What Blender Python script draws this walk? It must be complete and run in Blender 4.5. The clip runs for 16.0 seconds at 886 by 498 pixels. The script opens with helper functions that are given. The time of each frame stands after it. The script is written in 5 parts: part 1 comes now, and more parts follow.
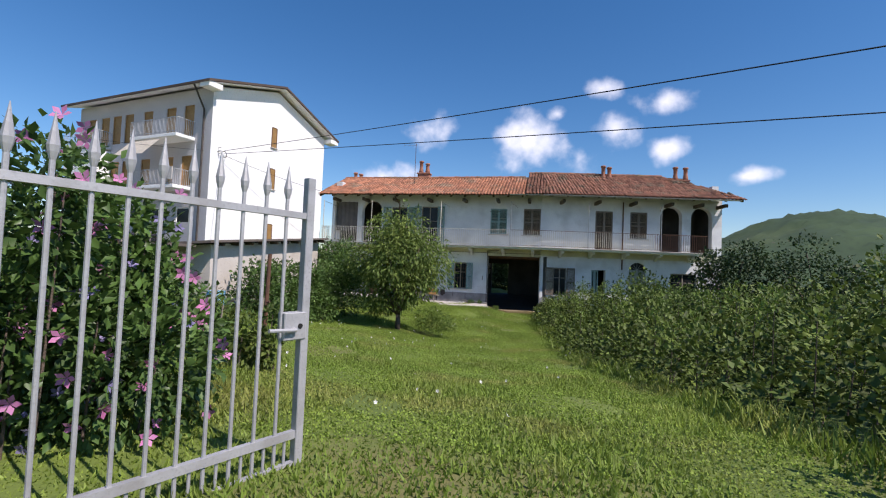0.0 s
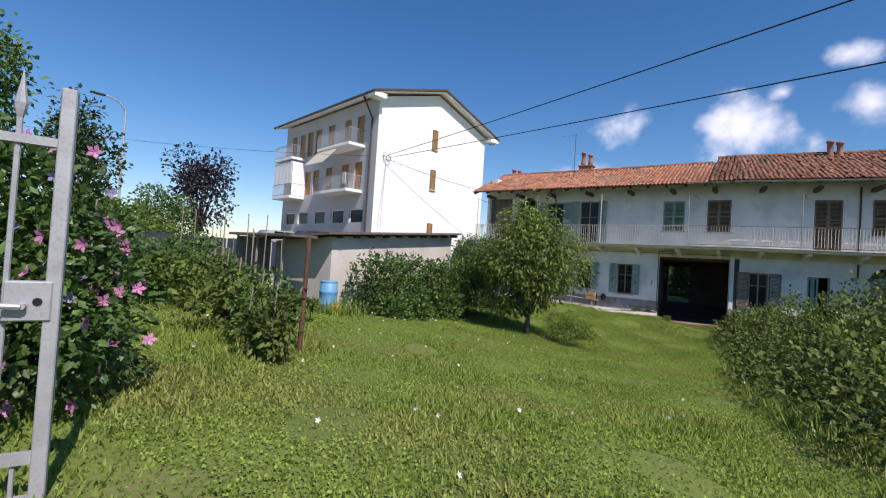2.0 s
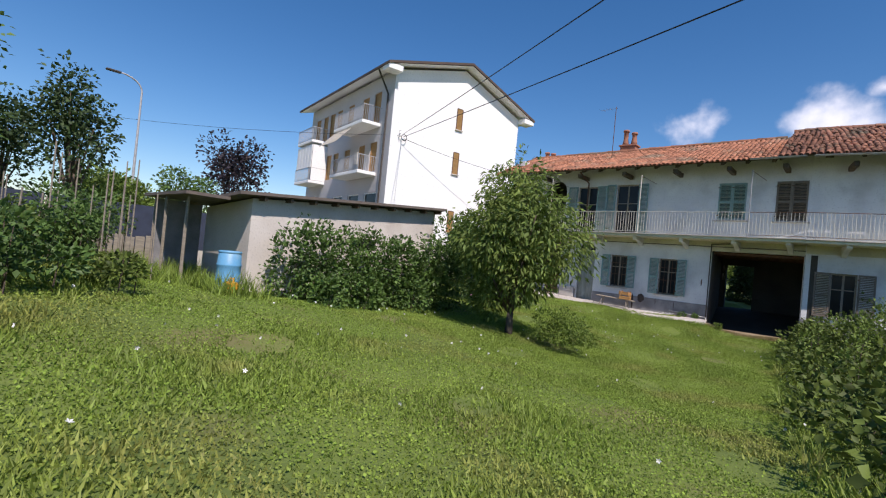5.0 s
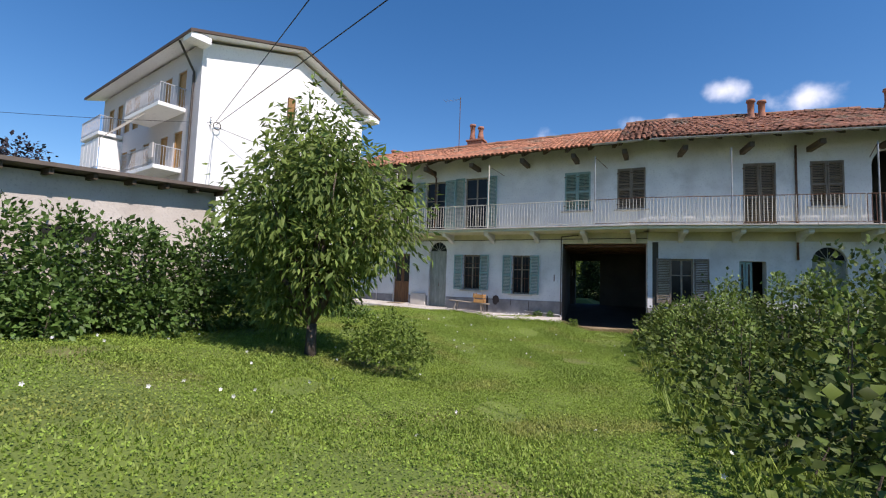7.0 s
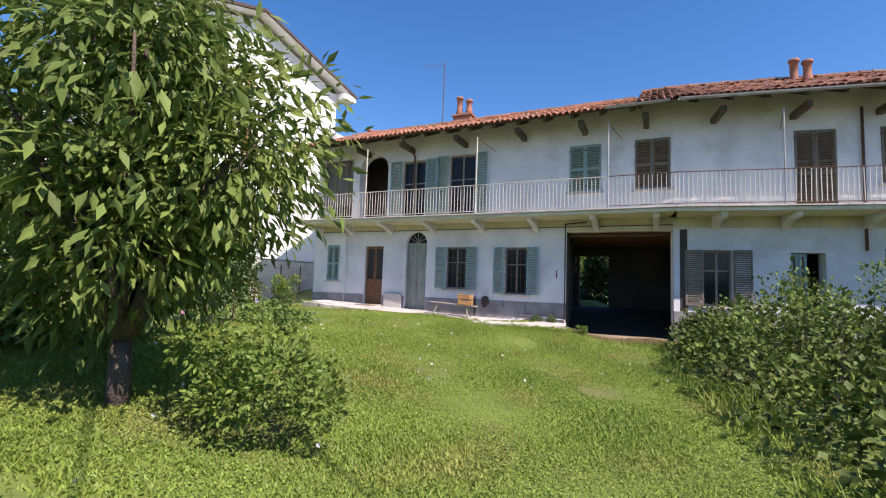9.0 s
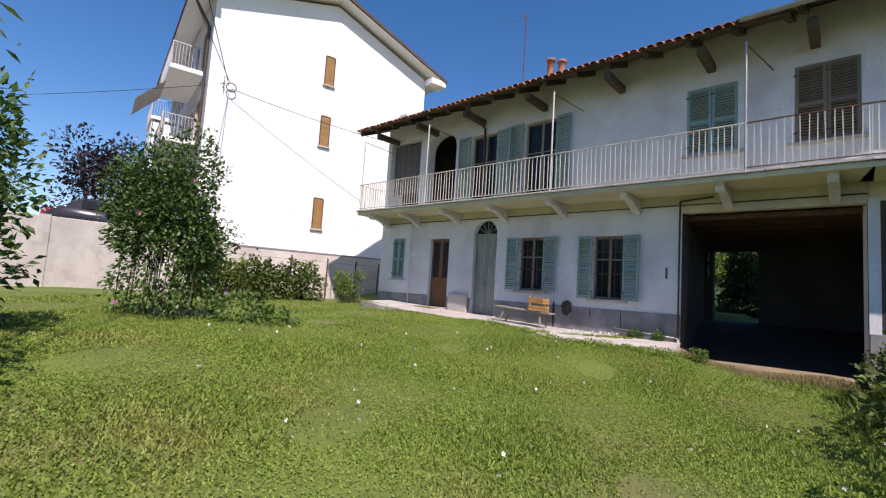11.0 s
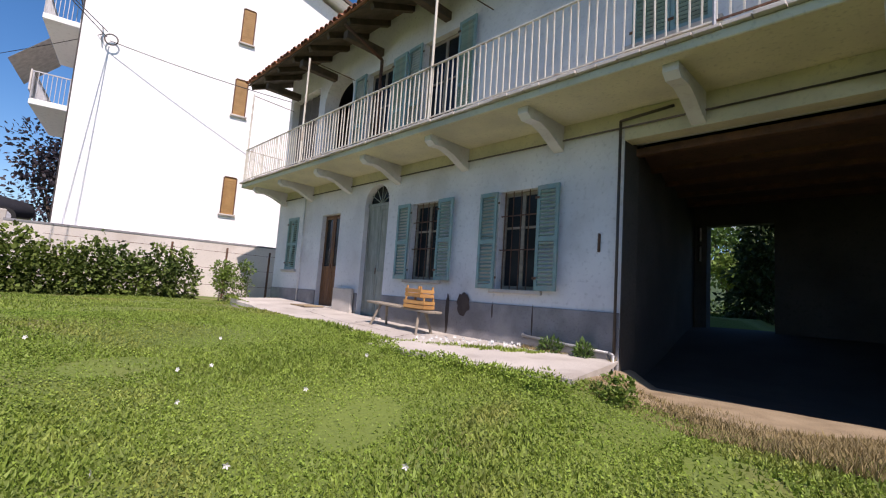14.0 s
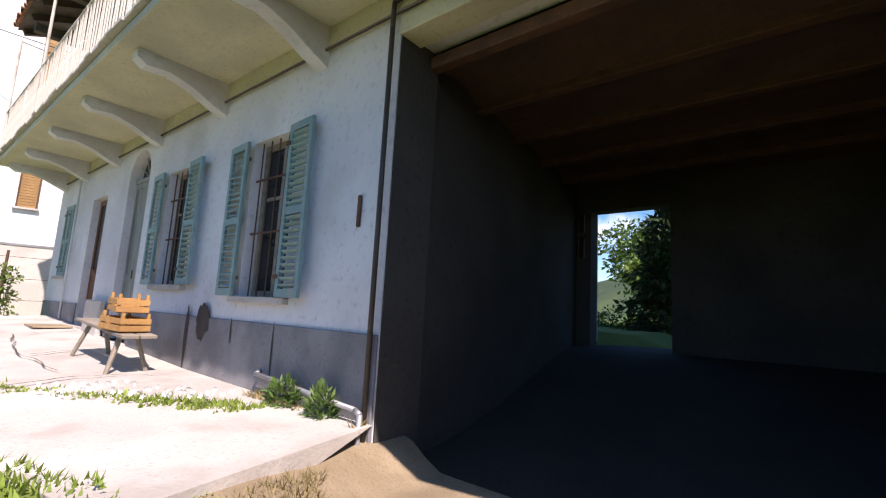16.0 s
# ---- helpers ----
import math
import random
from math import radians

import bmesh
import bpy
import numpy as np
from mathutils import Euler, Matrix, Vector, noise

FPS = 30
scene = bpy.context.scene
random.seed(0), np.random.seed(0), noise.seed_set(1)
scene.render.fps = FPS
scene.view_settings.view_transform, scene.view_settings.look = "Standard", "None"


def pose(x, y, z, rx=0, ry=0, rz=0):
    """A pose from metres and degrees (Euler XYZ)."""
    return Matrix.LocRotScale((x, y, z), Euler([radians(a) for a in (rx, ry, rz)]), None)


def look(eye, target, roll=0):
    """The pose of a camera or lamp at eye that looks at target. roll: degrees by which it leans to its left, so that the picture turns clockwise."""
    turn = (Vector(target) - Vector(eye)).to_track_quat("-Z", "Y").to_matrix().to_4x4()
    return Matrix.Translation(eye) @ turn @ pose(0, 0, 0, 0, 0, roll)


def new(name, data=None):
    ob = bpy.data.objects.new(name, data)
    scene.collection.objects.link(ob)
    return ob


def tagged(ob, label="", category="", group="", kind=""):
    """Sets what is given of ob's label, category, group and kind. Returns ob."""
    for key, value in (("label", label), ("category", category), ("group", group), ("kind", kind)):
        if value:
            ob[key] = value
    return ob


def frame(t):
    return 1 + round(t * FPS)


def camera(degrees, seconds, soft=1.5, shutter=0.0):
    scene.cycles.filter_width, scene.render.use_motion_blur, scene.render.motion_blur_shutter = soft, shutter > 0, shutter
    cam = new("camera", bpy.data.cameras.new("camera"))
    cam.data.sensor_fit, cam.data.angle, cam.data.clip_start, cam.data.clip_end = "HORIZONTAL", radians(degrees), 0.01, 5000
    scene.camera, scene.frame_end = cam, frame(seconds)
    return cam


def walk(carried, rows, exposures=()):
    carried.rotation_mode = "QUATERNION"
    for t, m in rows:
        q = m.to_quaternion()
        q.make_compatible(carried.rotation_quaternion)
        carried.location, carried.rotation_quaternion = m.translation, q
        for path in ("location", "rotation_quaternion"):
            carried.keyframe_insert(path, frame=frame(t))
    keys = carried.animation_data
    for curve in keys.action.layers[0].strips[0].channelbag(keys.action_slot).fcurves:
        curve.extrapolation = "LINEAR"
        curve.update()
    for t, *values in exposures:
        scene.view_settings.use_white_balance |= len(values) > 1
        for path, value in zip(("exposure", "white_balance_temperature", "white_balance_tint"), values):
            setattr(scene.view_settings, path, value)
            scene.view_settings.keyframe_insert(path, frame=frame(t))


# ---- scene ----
cam = camera(88.0, 16.0, soft=1.15)
PATH = [
    (0, (3.897, -30.37, 2.656), (3.448, -28.422, 2.735), 2.38),
    (0.5, (4.155, -29.815, 2.589), (3.483, -27.931, 2.657), 2.74),
    (1, (4.445, -29.313, 2.583), (3.63, -27.488, 2.647), 3.03),
    (1.5, (4.731, -28.778, 2.557), (3.693, -27.069, 2.612), 3.4),
    (2, (5.002, -28.26, 2.534), (3.845, -26.629, 2.584), 3.7),
    (2.5, (5.201, -27.616, 2.44), (3.913, -26.086, 2.47), 4.9),
    (3, (5.41, -27.029, 2.411), (4.027, -25.584, 2.421), 5.3),
    (3.2, (5.547, -26.695, 2.398), (4.089, -25.327, 2.401), 5.5),
    (5.3, (4.939, -23.496, 2.096), (3.626, -21.988, 2.148), 4.5),
    (5.5, (4.722, -23.107, 2.091), (3.437, -21.576, 2.16), 3.6),
    (6, (4.466, -22.237, 1.91), (3.311, -20.606, 2.002), 3.3),
    (6.5, (4.24, -21.245, 1.74), (3.283, -19.494, 1.875), 2.2),
    (7, (4.105, -20.268, 1.589), (3.228, -18.477, 1.743), 2.0),
    (7.5, (3.807, -19.357, 1.487), (2.971, -17.548, 1.653), 2.1),
    (8, (3.374, -18.348, 1.41), (2.557, -16.531, 1.58), 2.1),
    (8.5, (3.225, -17.519, 1.391), (2.399, -15.706, 1.562), 2.1),
    (9, (2.994, -16.582, 1.434), (2.14, -14.781, 1.601), 2.1),
    (9.5, (2.987, -15.766, 1.421), (1.963, -14.055, 1.581), 2.8),
    (9.7, (3.084, -15.271, 1.414), (1.969, -13.616, 1.555), 3.4),
    (11.8, (3.293, -10.931, 1.174), (1.939, -9.47, 1.356), 3.7),
    (12, (3.468, -10.593, 1.13), (2.125, -9.121, 1.302), 3.8),
    (12.5, (3.433, -9.674, 1.083), (2.076, -8.215, 1.251), 3.9),
    (13, (3.265, -8.584, 1.08), (1.887, -7.146, 1.264), 3.8),
    (13.5, (3.071, -7.339, 1.078), (1.66, -5.934, 1.269), 3.9),
    (14, (2.918, -6.414, 1.079), (1.491, -5.028, 1.285), 4.0),
    (14.5, (2.753, -5.343, 1.134), (1.3, -3.986, 1.349), 4.0),
    (15, (2.628, -4.516, 1.179), (1.16, -3.177, 1.406), 3.9),
    (15.5, (2.576, -3.461, 1.16), (1.138, -2.097, 1.429), 4.6),
    (16, (2.671, -2.518, 1.214), (1.412, -0.989, 1.491), 3.1),
]
walk(cam, [(t, look(eye, target, roll)) for t, eye, target, roll in PATH], [(0, 0.36, 6550, 19), (3.2, 0.28, 6550, 19), (6, 0.32, 6600, 19), (7, 0.5, 6600, 19), (8.5, 0.8, 6700, 24), (9.1, 0.9, 6700, 26), (9.7, 0.78, 6700, 26), (12, 0.38, 6700, 25), (13, 0.42, 6750, 25), (14.5, 0.5, 6750, 25), (15.5, 0.6, 6750, 25), (16, 0.95, 6750, 26)])

# ---- world and sun ----
SUN = Vector((0.585, -0.262, 0.766)).normalized()
world = bpy.data.worlds.new("sky")
scene.world = world
world.use_nodes = True
wn, wl = world.node_tree.nodes, world.node_tree.links
wn.clear()
w_out, w_bg = wn.new("ShaderNodeOutputWorld"), wn.new("ShaderNodeBackground")
w_sky = wn.new("ShaderNodeTexSky")
w_sky.sky_type, w_sky.sun_disc = "NISHITA", False
w_sky.sun_elevation, w_sky.sun_rotation = math.asin(SUN.z), math.atan2(SUN.x, SUN.y)
w_sky.air_density, w_sky.dust_density, w_sky.ozone_density = 1.0, 0.3, 3.0
w_bg.inputs["Strength"].default_value = 0.105
w_tc = wn.new("ShaderNodeTexCoord")


def wmath(op, a, b=None, c=None):
    n = wn.new("ShaderNodeMath")
    n.operation = op
    for i, v in enumerate((a, b, c)):
        if v is None:
            continue
        if isinstance(v, (int, float)):
            n.inputs[i].default_value = v
        else:
            wl.new(v, n.inputs[i])
    return n.outputs[0]


w_noise = wn.new("ShaderNodeTexNoise")
w_noise.inputs["Scale"].default_value, w_noise.inputs["Detail"].default_value = 13.0, 9.0
wl.new(w_tc.outputs["Generated"], w_noise.inputs["Vector"])
# low summer cumulus over the old house: azimuth from +y to the left, elevation, half width, half height (degrees)
CLOUDS = [(3.5, 15.2, 8.07, 3.78), (15, 16.7, 3.8, 2.31), (-7, 16.7, 3.42, 2.1), (-12.5, 19.2, 3.04, 1.89), (20.5, 10.2, 4.27, 3.15), (-5.5, 21.2, 2.09, 1.47), (-0.5, 18.7, 1.52, 1.05), (-13, 14.2, 2.09, 1.68), (-38.5, 6.2, 5.7, 1.58), (-20.5, 10.7, 2.47, 0.945), (8.5, 8.7, 11.4, 2.1)]
total = None
for az, el, wide, high in CLOUDS:
    a, e = radians(az), radians(el)
    c = Vector((-math.sin(a) * math.cos(e), math.cos(a) * math.cos(e), math.sin(e)))
    right = Vector((math.cos(a), math.sin(a), 0))
    up = right.cross(c)
    d = []
    for axis, size in ((right, wide), (up, high)):
        dot = wn.new("ShaderNodeVectorMath")
        dot.operation = "DOT_PRODUCT"
        wl.new(w_tc.outputs["Generated"], dot.inputs[0])
        dot.inputs[1].default_value = axis
        d.append(wmath("POWER", wmath("DIVIDE", wmath("ABSOLUTE", wmath("SUBTRACT", dot.outputs["Value"], 0.0)), math.sin(radians(size))), 2.0))
    front = wn.new("ShaderNodeVectorMath")
    front.operation = "DOT_PRODUCT"
    wl.new(w_tc.outputs["Generated"], front.inputs[0])
    front.inputs[1].default_value = c
    far = wmath("SQRT", wmath("ADD", d[0], d[1]))
    m = wmath("SUBTRACT", wmath("SUBTRACT", 1.0, far), wmath("MULTIPLY", wmath("LESS_THAN", front.outputs["Value"], 0.0), 50.0))
    total = m if total is None else wmath("MAXIMUM", total, m)
edge = wmath("ADD", total, wmath("MULTIPLY", wmath("SUBTRACT", w_noise.outputs["Fac"], 0.5), 3.0))
w_ramp = wn.new("ShaderNodeMapRange")
w_ramp.interpolation_type = "SMOOTHSTEP"
w_ramp.inputs["From Min"].default_value, w_ramp.inputs["From Max"].default_value = 0.0, 1.15
w_ramp.inputs["To Max"].default_value = 0.92
wl.new(edge, w_ramp.inputs["Value"])
w_gate = wmath("MULTIPLY", w_ramp.outputs["Result"], wmath("GREATER_THAN", total, -0.6))
w_mix = wn.new("ShaderNodeMix")
w_mix.data_type = "RGBA"
wl.new(w_gate, w_mix.inputs["Factor"])
w_hsv = wn.new("ShaderNodeHueSaturation")
w_hsv.inputs["Saturation"].default_value = 1.3
wl.new(w_sky.outputs["Color"], w_hsv.inputs["Color"])
wl.new(w_hsv.outputs["Color"], w_mix.inputs["A"])
w_mix.inputs["B"].default_value = (8.2, 8.5, 9.3, 1)
wl.new(w_mix.outputs["Result"], w_bg.inputs["Color"])
wl.new(w_bg.outputs["Background"], w_out.inputs["Surface"])
sun = new("sun", bpy.data.lights.new("sun", "SUN"))
sun.data.energy, sun.data.angle, sun.data.color = 4.2, radians(0.5), (1.0, 0.95, 0.87)
sun.matrix_world = look(SUN * 60, (0, 0, 0))


# ---- materials ----
def material(name, color, rough=0.8, metal=0.0, second=None, scale=3.0, fine=40.0, bump=0.15, spread=0.5, stain=None, stain_scale=0.7, stain_amount=0.5, per_object=0.0, per_island=0.0, through_light=0.0, spec=0.4, stretch=(1, 1, 1)):
    m = bpy.data.materials.new(name)
    m.use_nodes = True
    n, l = m.node_tree.nodes, m.node_tree.links
    b = n["Principled BSDF"]
    b.inputs["Roughness"].default_value, b.inputs["Metallic"].default_value = rough, metal
    b.inputs["Specular IOR Level"].default_value = spec
    tc = n.new("ShaderNodeTexCoord")
    mp = n.new("ShaderNodeMapping")
    mp.inputs["Scale"].default_value = stretch
    l.new(tc.outputs["Object"], mp.inputs["Vector"])

    def noise_tex(s, detail=4.0):
        t = n.new("ShaderNodeTexNoise")
        t.inputs["Scale"].default_value, t.inputs["Detail"].default_value = s, detail
        l.new(mp.outputs["Vector"], t.inputs["Vector"])
        return t.outputs["Fac"]

    def blend(fac, a, b2):
        x = n.new("ShaderNodeMix")
        x.data_type = "RGBA"
        if isinstance(fac, float):
            x.inputs["Factor"].default_value = fac
        else:
            l.new(fac, x.inputs["Factor"])
        for key, v in (("A", a), ("B", b2)):
            if isinstance(v, tuple):
                x.inputs[key].default_value = (*v[:3], 1)
            else:
                l.new(v, x.inputs[key])
        return x.outputs["Result"]

    def ramp(value, lo, hi, top=1.0):
        r = n.new("ShaderNodeMapRange")
        r.interpolation_type = "SMOOTHSTEP"
        r.inputs["From Min"].default_value, r.inputs["From Max"].default_value, r.inputs["To Max"].default_value = lo, hi, top
        l.new(value, r.inputs["Value"])
        return r.outputs["Result"]

    second = second or tuple(c * 0.72 for c in color)
    big, small = noise_tex(scale), noise_tex(fine, 6.0)
    col = blend(ramp(big, 0.5 - spread / 2, 0.5 + spread / 2), color, second)
    dark = tuple(c * 0.7 for c in second)
    col = blend(ramp(small, 0.52, 0.75, 0.55), col, dark)
    if stain:
        col = blend(ramp(noise_tex(stain_scale, 8.0), 0.5, 0.68, stain_amount), col, stain)
    for amount, node, sock in ((per_object, "ShaderNodeObjectInfo", "Random"), (per_island, "ShaderNodeNewGeometry", "Random Per Island")):
        if amount:
            info = n.new(node)
            mr = n.new("ShaderNodeMapRange")
            mr.inputs["To Min"].default_value, mr.inputs["To Max"].default_value = 1 - amount, 1 + amount
            l.new(info.outputs[sock], mr.inputs["Value"])
            hs = n.new("ShaderNodeHueSaturation")
            l.new(mr.outputs["Result"], hs.inputs["Value"])
            l.new(col, hs.inputs["Color"])
            col = hs.outputs["Color"]
    l.new(col, b.inputs["Base Color"])
    if bump:
        bp = n.new("ShaderNodeBump")
        bp.inputs["Strength"].default_value, bp.inputs["Distance"].default_value = bump, 0.02
        l.new(small, bp.inputs["Height"])
        l.new(bp.outputs["Normal"], b.inputs["Normal"])
    if through_light:
        tr = n.new("ShaderNodeBsdfTranslucent")
        l.new(col, tr.inputs["Color"])
        ms = n.new("ShaderNodeMixShader")
        ms.inputs["Fac"].default_value = through_light
        l.new(b.outputs["BSDF"], ms.inputs[1])
        l.new(tr.outputs["BSDF"], ms.inputs[2])
        l.new(ms.outputs["Shader"], n["Material Output"].inputs["Surface"])
    return m


PLASTER = material("old_white_plaster", (0.72, 0.72, 0.72), 0.9, second=(0.60, 0.60, 0.61), scale=0.8, fine=14, bump=0.25, stain=(0.42, 0.41, 0.40), stain_scale=0.9, stain_amount=0.45, spread=0.35)
PLINTH = material("grey_cement_plinth", (0.26, 0.255, 0.26), 0.92, second=(0.17, 0.165, 0.17), scale=2.0, fine=30, bump=0.4, stain=(0.36, 0.35, 0.34), stain_scale=1.3)
YELLOW = material("pale_ochre_plaster", (0.66, 0.62, 0.44), 0.9, second=(0.55, 0.52, 0.38), scale=1.5, fine=20, bump=0.25, stain=(0.40, 0.38, 0.30))
CONCRETE = material("pale_concrete", (0.55, 0.51, 0.46), 0.9, second=(0.43, 0.39, 0.35), scale=1.2, fine=35, bump=0.3, stain=(0.33, 0.29, 0.25), stain_scale=1.8)
# Base colour lowered to carry the deep shade inside passage and rooms.
PASSAGE = material("shade_dark_plaster", (0.085, 0.077, 0.066), 0.95, second=(0.05, 0.046, 0.04), scale=1.0, fine=18, bump=0.4, stain=(0.05, 0.046, 0.044))
# Floor earth set near black; the passage's shade is in this colour.
PASSAGE_FLOOR = material("shade_dark_earth", (0.045, 0.038, 0.032), 0.95, second=(0.03, 0.025, 0.021), scale=1.5, fine=30, bump=0.5)
# Brick colour halved to hold the shade under the passage ceiling.
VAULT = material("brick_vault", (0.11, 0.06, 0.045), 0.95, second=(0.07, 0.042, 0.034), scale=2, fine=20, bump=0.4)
DIRT = material("dry_dirt", (0.36, 0.28, 0.18), 0.95, second=(0.24, 0.18, 0.11), scale=2.5, fine=45, bump=0.6)
BLUE_WOOD = material("faded_teal_paint", (0.24, 0.37, 0.36), 0.7, second=(0.17, 0.29, 0.29), scale=5, fine=50, bump=0.3, stain=(0.36, 0.38, 0.35), stain_scale=5, per_object=0.12)
BROWN_WOOD = material("taupe_painted_wood", (0.20, 0.165, 0.13), 0.75, second=(0.15, 0.12, 0.095), scale=5, fine=50, bump=0.3, stain=(0.25, 0.22, 0.18), stain_scale=5, per_object=0.1)
DOOR_WOOD = material("stained_door_wood", (0.24, 0.11, 0.045), 0.6, second=(0.13, 0.06, 0.03), scale=3, fine=40, bump=0.3, stretch=(6, 6, 0.7))
GREY_DOOR = material("weathered_grey_green_door", (0.34, 0.36, 0.32), 0.8, second=(0.22, 0.24, 0.21), scale=3, fine=40, bump=0.3, stretch=(4, 4, 0.7), stain=(0.15, 0.14, 0.12))
BEAM = material("dark_roof_timber", (0.11, 0.08, 0.055), 0.9, second=(0.06, 0.045, 0.03), scale=4, fine=40, bump=0.4)
TILE = material("terracotta_tile", (0.40, 0.17, 0.095), 0.88, second=(0.27, 0.12, 0.075), scale=1.2, fine=25, bump=0.4, stain=(0.20, 0.17, 0.12), stain_scale=0.7, stain_amount=0.75, per_island=0.3, per_object=0.25)
OLD_TILE = material("mossy_terracotta_tile", (0.27, 0.12, 0.075), 0.92, second=(0.19, 0.095, 0.065), scale=1.2, fine=25, bump=0.5, stain=(0.12, 0.11, 0.075), stain_scale=0.9, stain_amount=0.8, per_island=0.35, per_object=0.25)
BRICK = material("chimney_brick", (0.38, 0.17, 0.11), 0.9, second=(0.28, 0.13, 0.09), scale=4, fine=30, bump=0.4)
RAIL = material("cream_rail_paint", (0.62, 0.60, 0.53), 0.6, second=(0.5, 0.47, 0.40), scale=3, fine=60, bump=0.1, stain=(0.25, 0.14, 0.08), stain_scale=4, stain_amount=0.5)
RUST = material("rusty_iron", (0.17, 0.085, 0.05), 0.85, 0.2, second=(0.10, 0.055, 0.04), scale=6, fine=50, bump=0.3)
GALV = material("grey_gate_paint", (0.46, 0.46, 0.47), 0.5, 0.25, second=(0.38, 0.38, 0.39), scale=5, fine=60, bump=0.08, stain=(0.28, 0.26, 0.24), stain_scale=5, stain_amount=0.35)
DARK_METAL = material("dark_gutter_metal", (0.09, 0.075, 0.065), 0.6, 0.3, scale=4)
GUTTER = material("zinc_gutter", (0.42, 0.42, 0.42), 0.5, 0.5, scale=4, stain=(0.25, 0.22, 0.2))
APT_WHITE = material("white_render", (0.86, 0.855, 0.84), 0.9, second=(0.82, 0.81, 0.80), scale=0.35, fine=8, bump=0.06, stain=(0.78, 0.77, 0.75), stain_scale=0.2)
# Greyer copy of the white render: the front's shade is in its colour.
APT_SHADED = material("shaded_white_render", (0.52, 0.50, 0.51), 0.9, second=(0.47, 0.45, 0.46), scale=0.4, fine=10, bump=0.06)
APT_ROOF = material("brown_sheet_roof", (0.10, 0.07, 0.055), 0.8, scale=1)
WOOD_BLIND = material("honey_wood_blind", (0.38, 0.22, 0.08), 0.6, second=(0.30, 0.17, 0.06), scale=4, fine=30, bump=0.2)
DARK = material("dark_interior", (0.02, 0.02, 0.02), 0.95, scale=1, bump=0)
GLASS_DARK = material("window_glass", (0.02, 0.022, 0.025), 0.15, spec=0.22, bump=0)
WOOD_GREY = material("weathered_board", (0.33, 0.28, 0.22), 0.9, second=(0.22, 0.19, 0.15), scale=3, fine=40, bump=0.4, stretch=(1, 1, 5))
CRATE = material("orange_crate_wood", (0.50, 0.27, 0.09), 0.8, second=(0.38, 0.2, 0.07), scale=6, fine=50, bump=0.3)
BLUE_PLASTIC = material("blue_plastic", (0.13, 0.36, 0.58), 0.45, second=(0.11, 0.31, 0.5), scale=3, fine=30, bump=0.05, stain=(0.28, 0.42, 0.52), stain_scale=3)
YELLOW_PLASTIC = material("yellow_plastic", (0.75, 0.36, 0.03), 0.45, scale=3, bump=0.03)
SHED_WALL = material("shed_plaster", (0.62, 0.57, 0.52), 0.92, second=(0.52, 0.47, 0.42), scale=0.9, fine=20, bump=0.3, stain=(0.40, 0.34, 0.29), stain_scale=0.8)
SHED_ROOF = material("shed_roof_sheet", (0.16, 0.13, 0.11), 0.85, scale=3, fine=30)
CANVAS = material("striped_canvas", (0.62, 0.55, 0.44), 0.9, scale=6, fine=60, bump=0.1)
BARK = material("grey_brown_bark", (0.14, 0.105, 0.08), 0.95, second=(0.09, 0.07, 0.055), scale=8, fine=50, bump=0.8)
LEAF = material("fruit_tree_leaf", (0.20, 0.26, 0.06), 0.6, second=(0.13, 0.19, 0.045), scale=0.9, fine=20, bump=0, per_island=0.35, through_light=0.35, spec=0.25)
BRAMBLE = material("bramble_leaf", (0.135, 0.18, 0.036), 0.6, second=(0.055, 0.088, 0.02), scale=0.9, fine=15, bump=0, per_island=0.55, through_light=0.2, spec=0.25)
BERRY = material("raspberry_leaf", (0.11, 0.19, 0.04), 0.55, second=(0.07, 0.13, 0.03), scale=0.8, fine=15, bump=0, per_island=0.35, through_light=0.25)
HIBISCUS = material("hibiscus_leaf", (0.10, 0.18, 0.04), 0.45, second=(0.065, 0.12, 0.03), scale=0.9, fine=15, bump=0, per_island=0.35, through_light=0.25)
DARK_LEAF = material("dark_hedge_leaf", (0.06, 0.10, 0.03), 0.6, second=(0.025, 0.05, 0.016), scale=0.7, fine=15, bump=0, per_island=0.35, through_light=0.2)
LIGHT_LEAF = material("yellow_green_leaf", (0.16, 0.23, 0.04), 0.6, second=(0.11, 0.17, 0.03), scale=0.9, fine=15, bump=0, per_island=0.35, through_light=0.3)
PURPLE_LEAF = material("copper_leaf", (0.03, 0.022, 0.03), 0.6, scale=0.9, fine=15, bump=0, per_island=0.3)
GRASS = material("lawn_blade", (0.25, 0.33, 0.055), 0.6, second=(0.165, 0.245, 0.036), scale=0.5, fine=9, bump=0, per_island=0.35, through_light=0.35, stain=(0.36, 0.33, 0.10), stain_scale=0.6, stain_amount=0.55)
CLOVER = material("clover_leaf", (0.27, 0.37, 0.065), 0.75, second=(0.18, 0.28, 0.045), scale=0.45, fine=7, bump=0, per_island=0.4, through_light=0.3, stain=(0.27, 0.27, 0.08), stain_scale=0.6, stain_amount=0.5, spec=0.2)
DRY_GRASS = material("dry_grass_blade", (0.33, 0.26, 0.12), 0.8, scale=1, fine=9, bump=0, per_island=0.3, through_light=0.2)
GROUND = material("lawn_soil_and_clover", (0.15, 0.20, 0.036), 0.95, second=(0.10, 0.14, 0.028), scale=0.6, fine=22, bump=0.9, stain=(0.19, 0.145, 0.07), stain_scale=0.5, stain_amount=0.6)
PINK = material("pink_petal", (0.62, 0.19, 0.42), 0.6, second=(0.70, 0.32, 0.55), scale=20, bump=0, per_island=0.2, through_light=0.3)
LILAC = material("lilac_petal", (0.42, 0.36, 0.66), 0.6, bump=0, per_island=0.2, through_light=0.3)
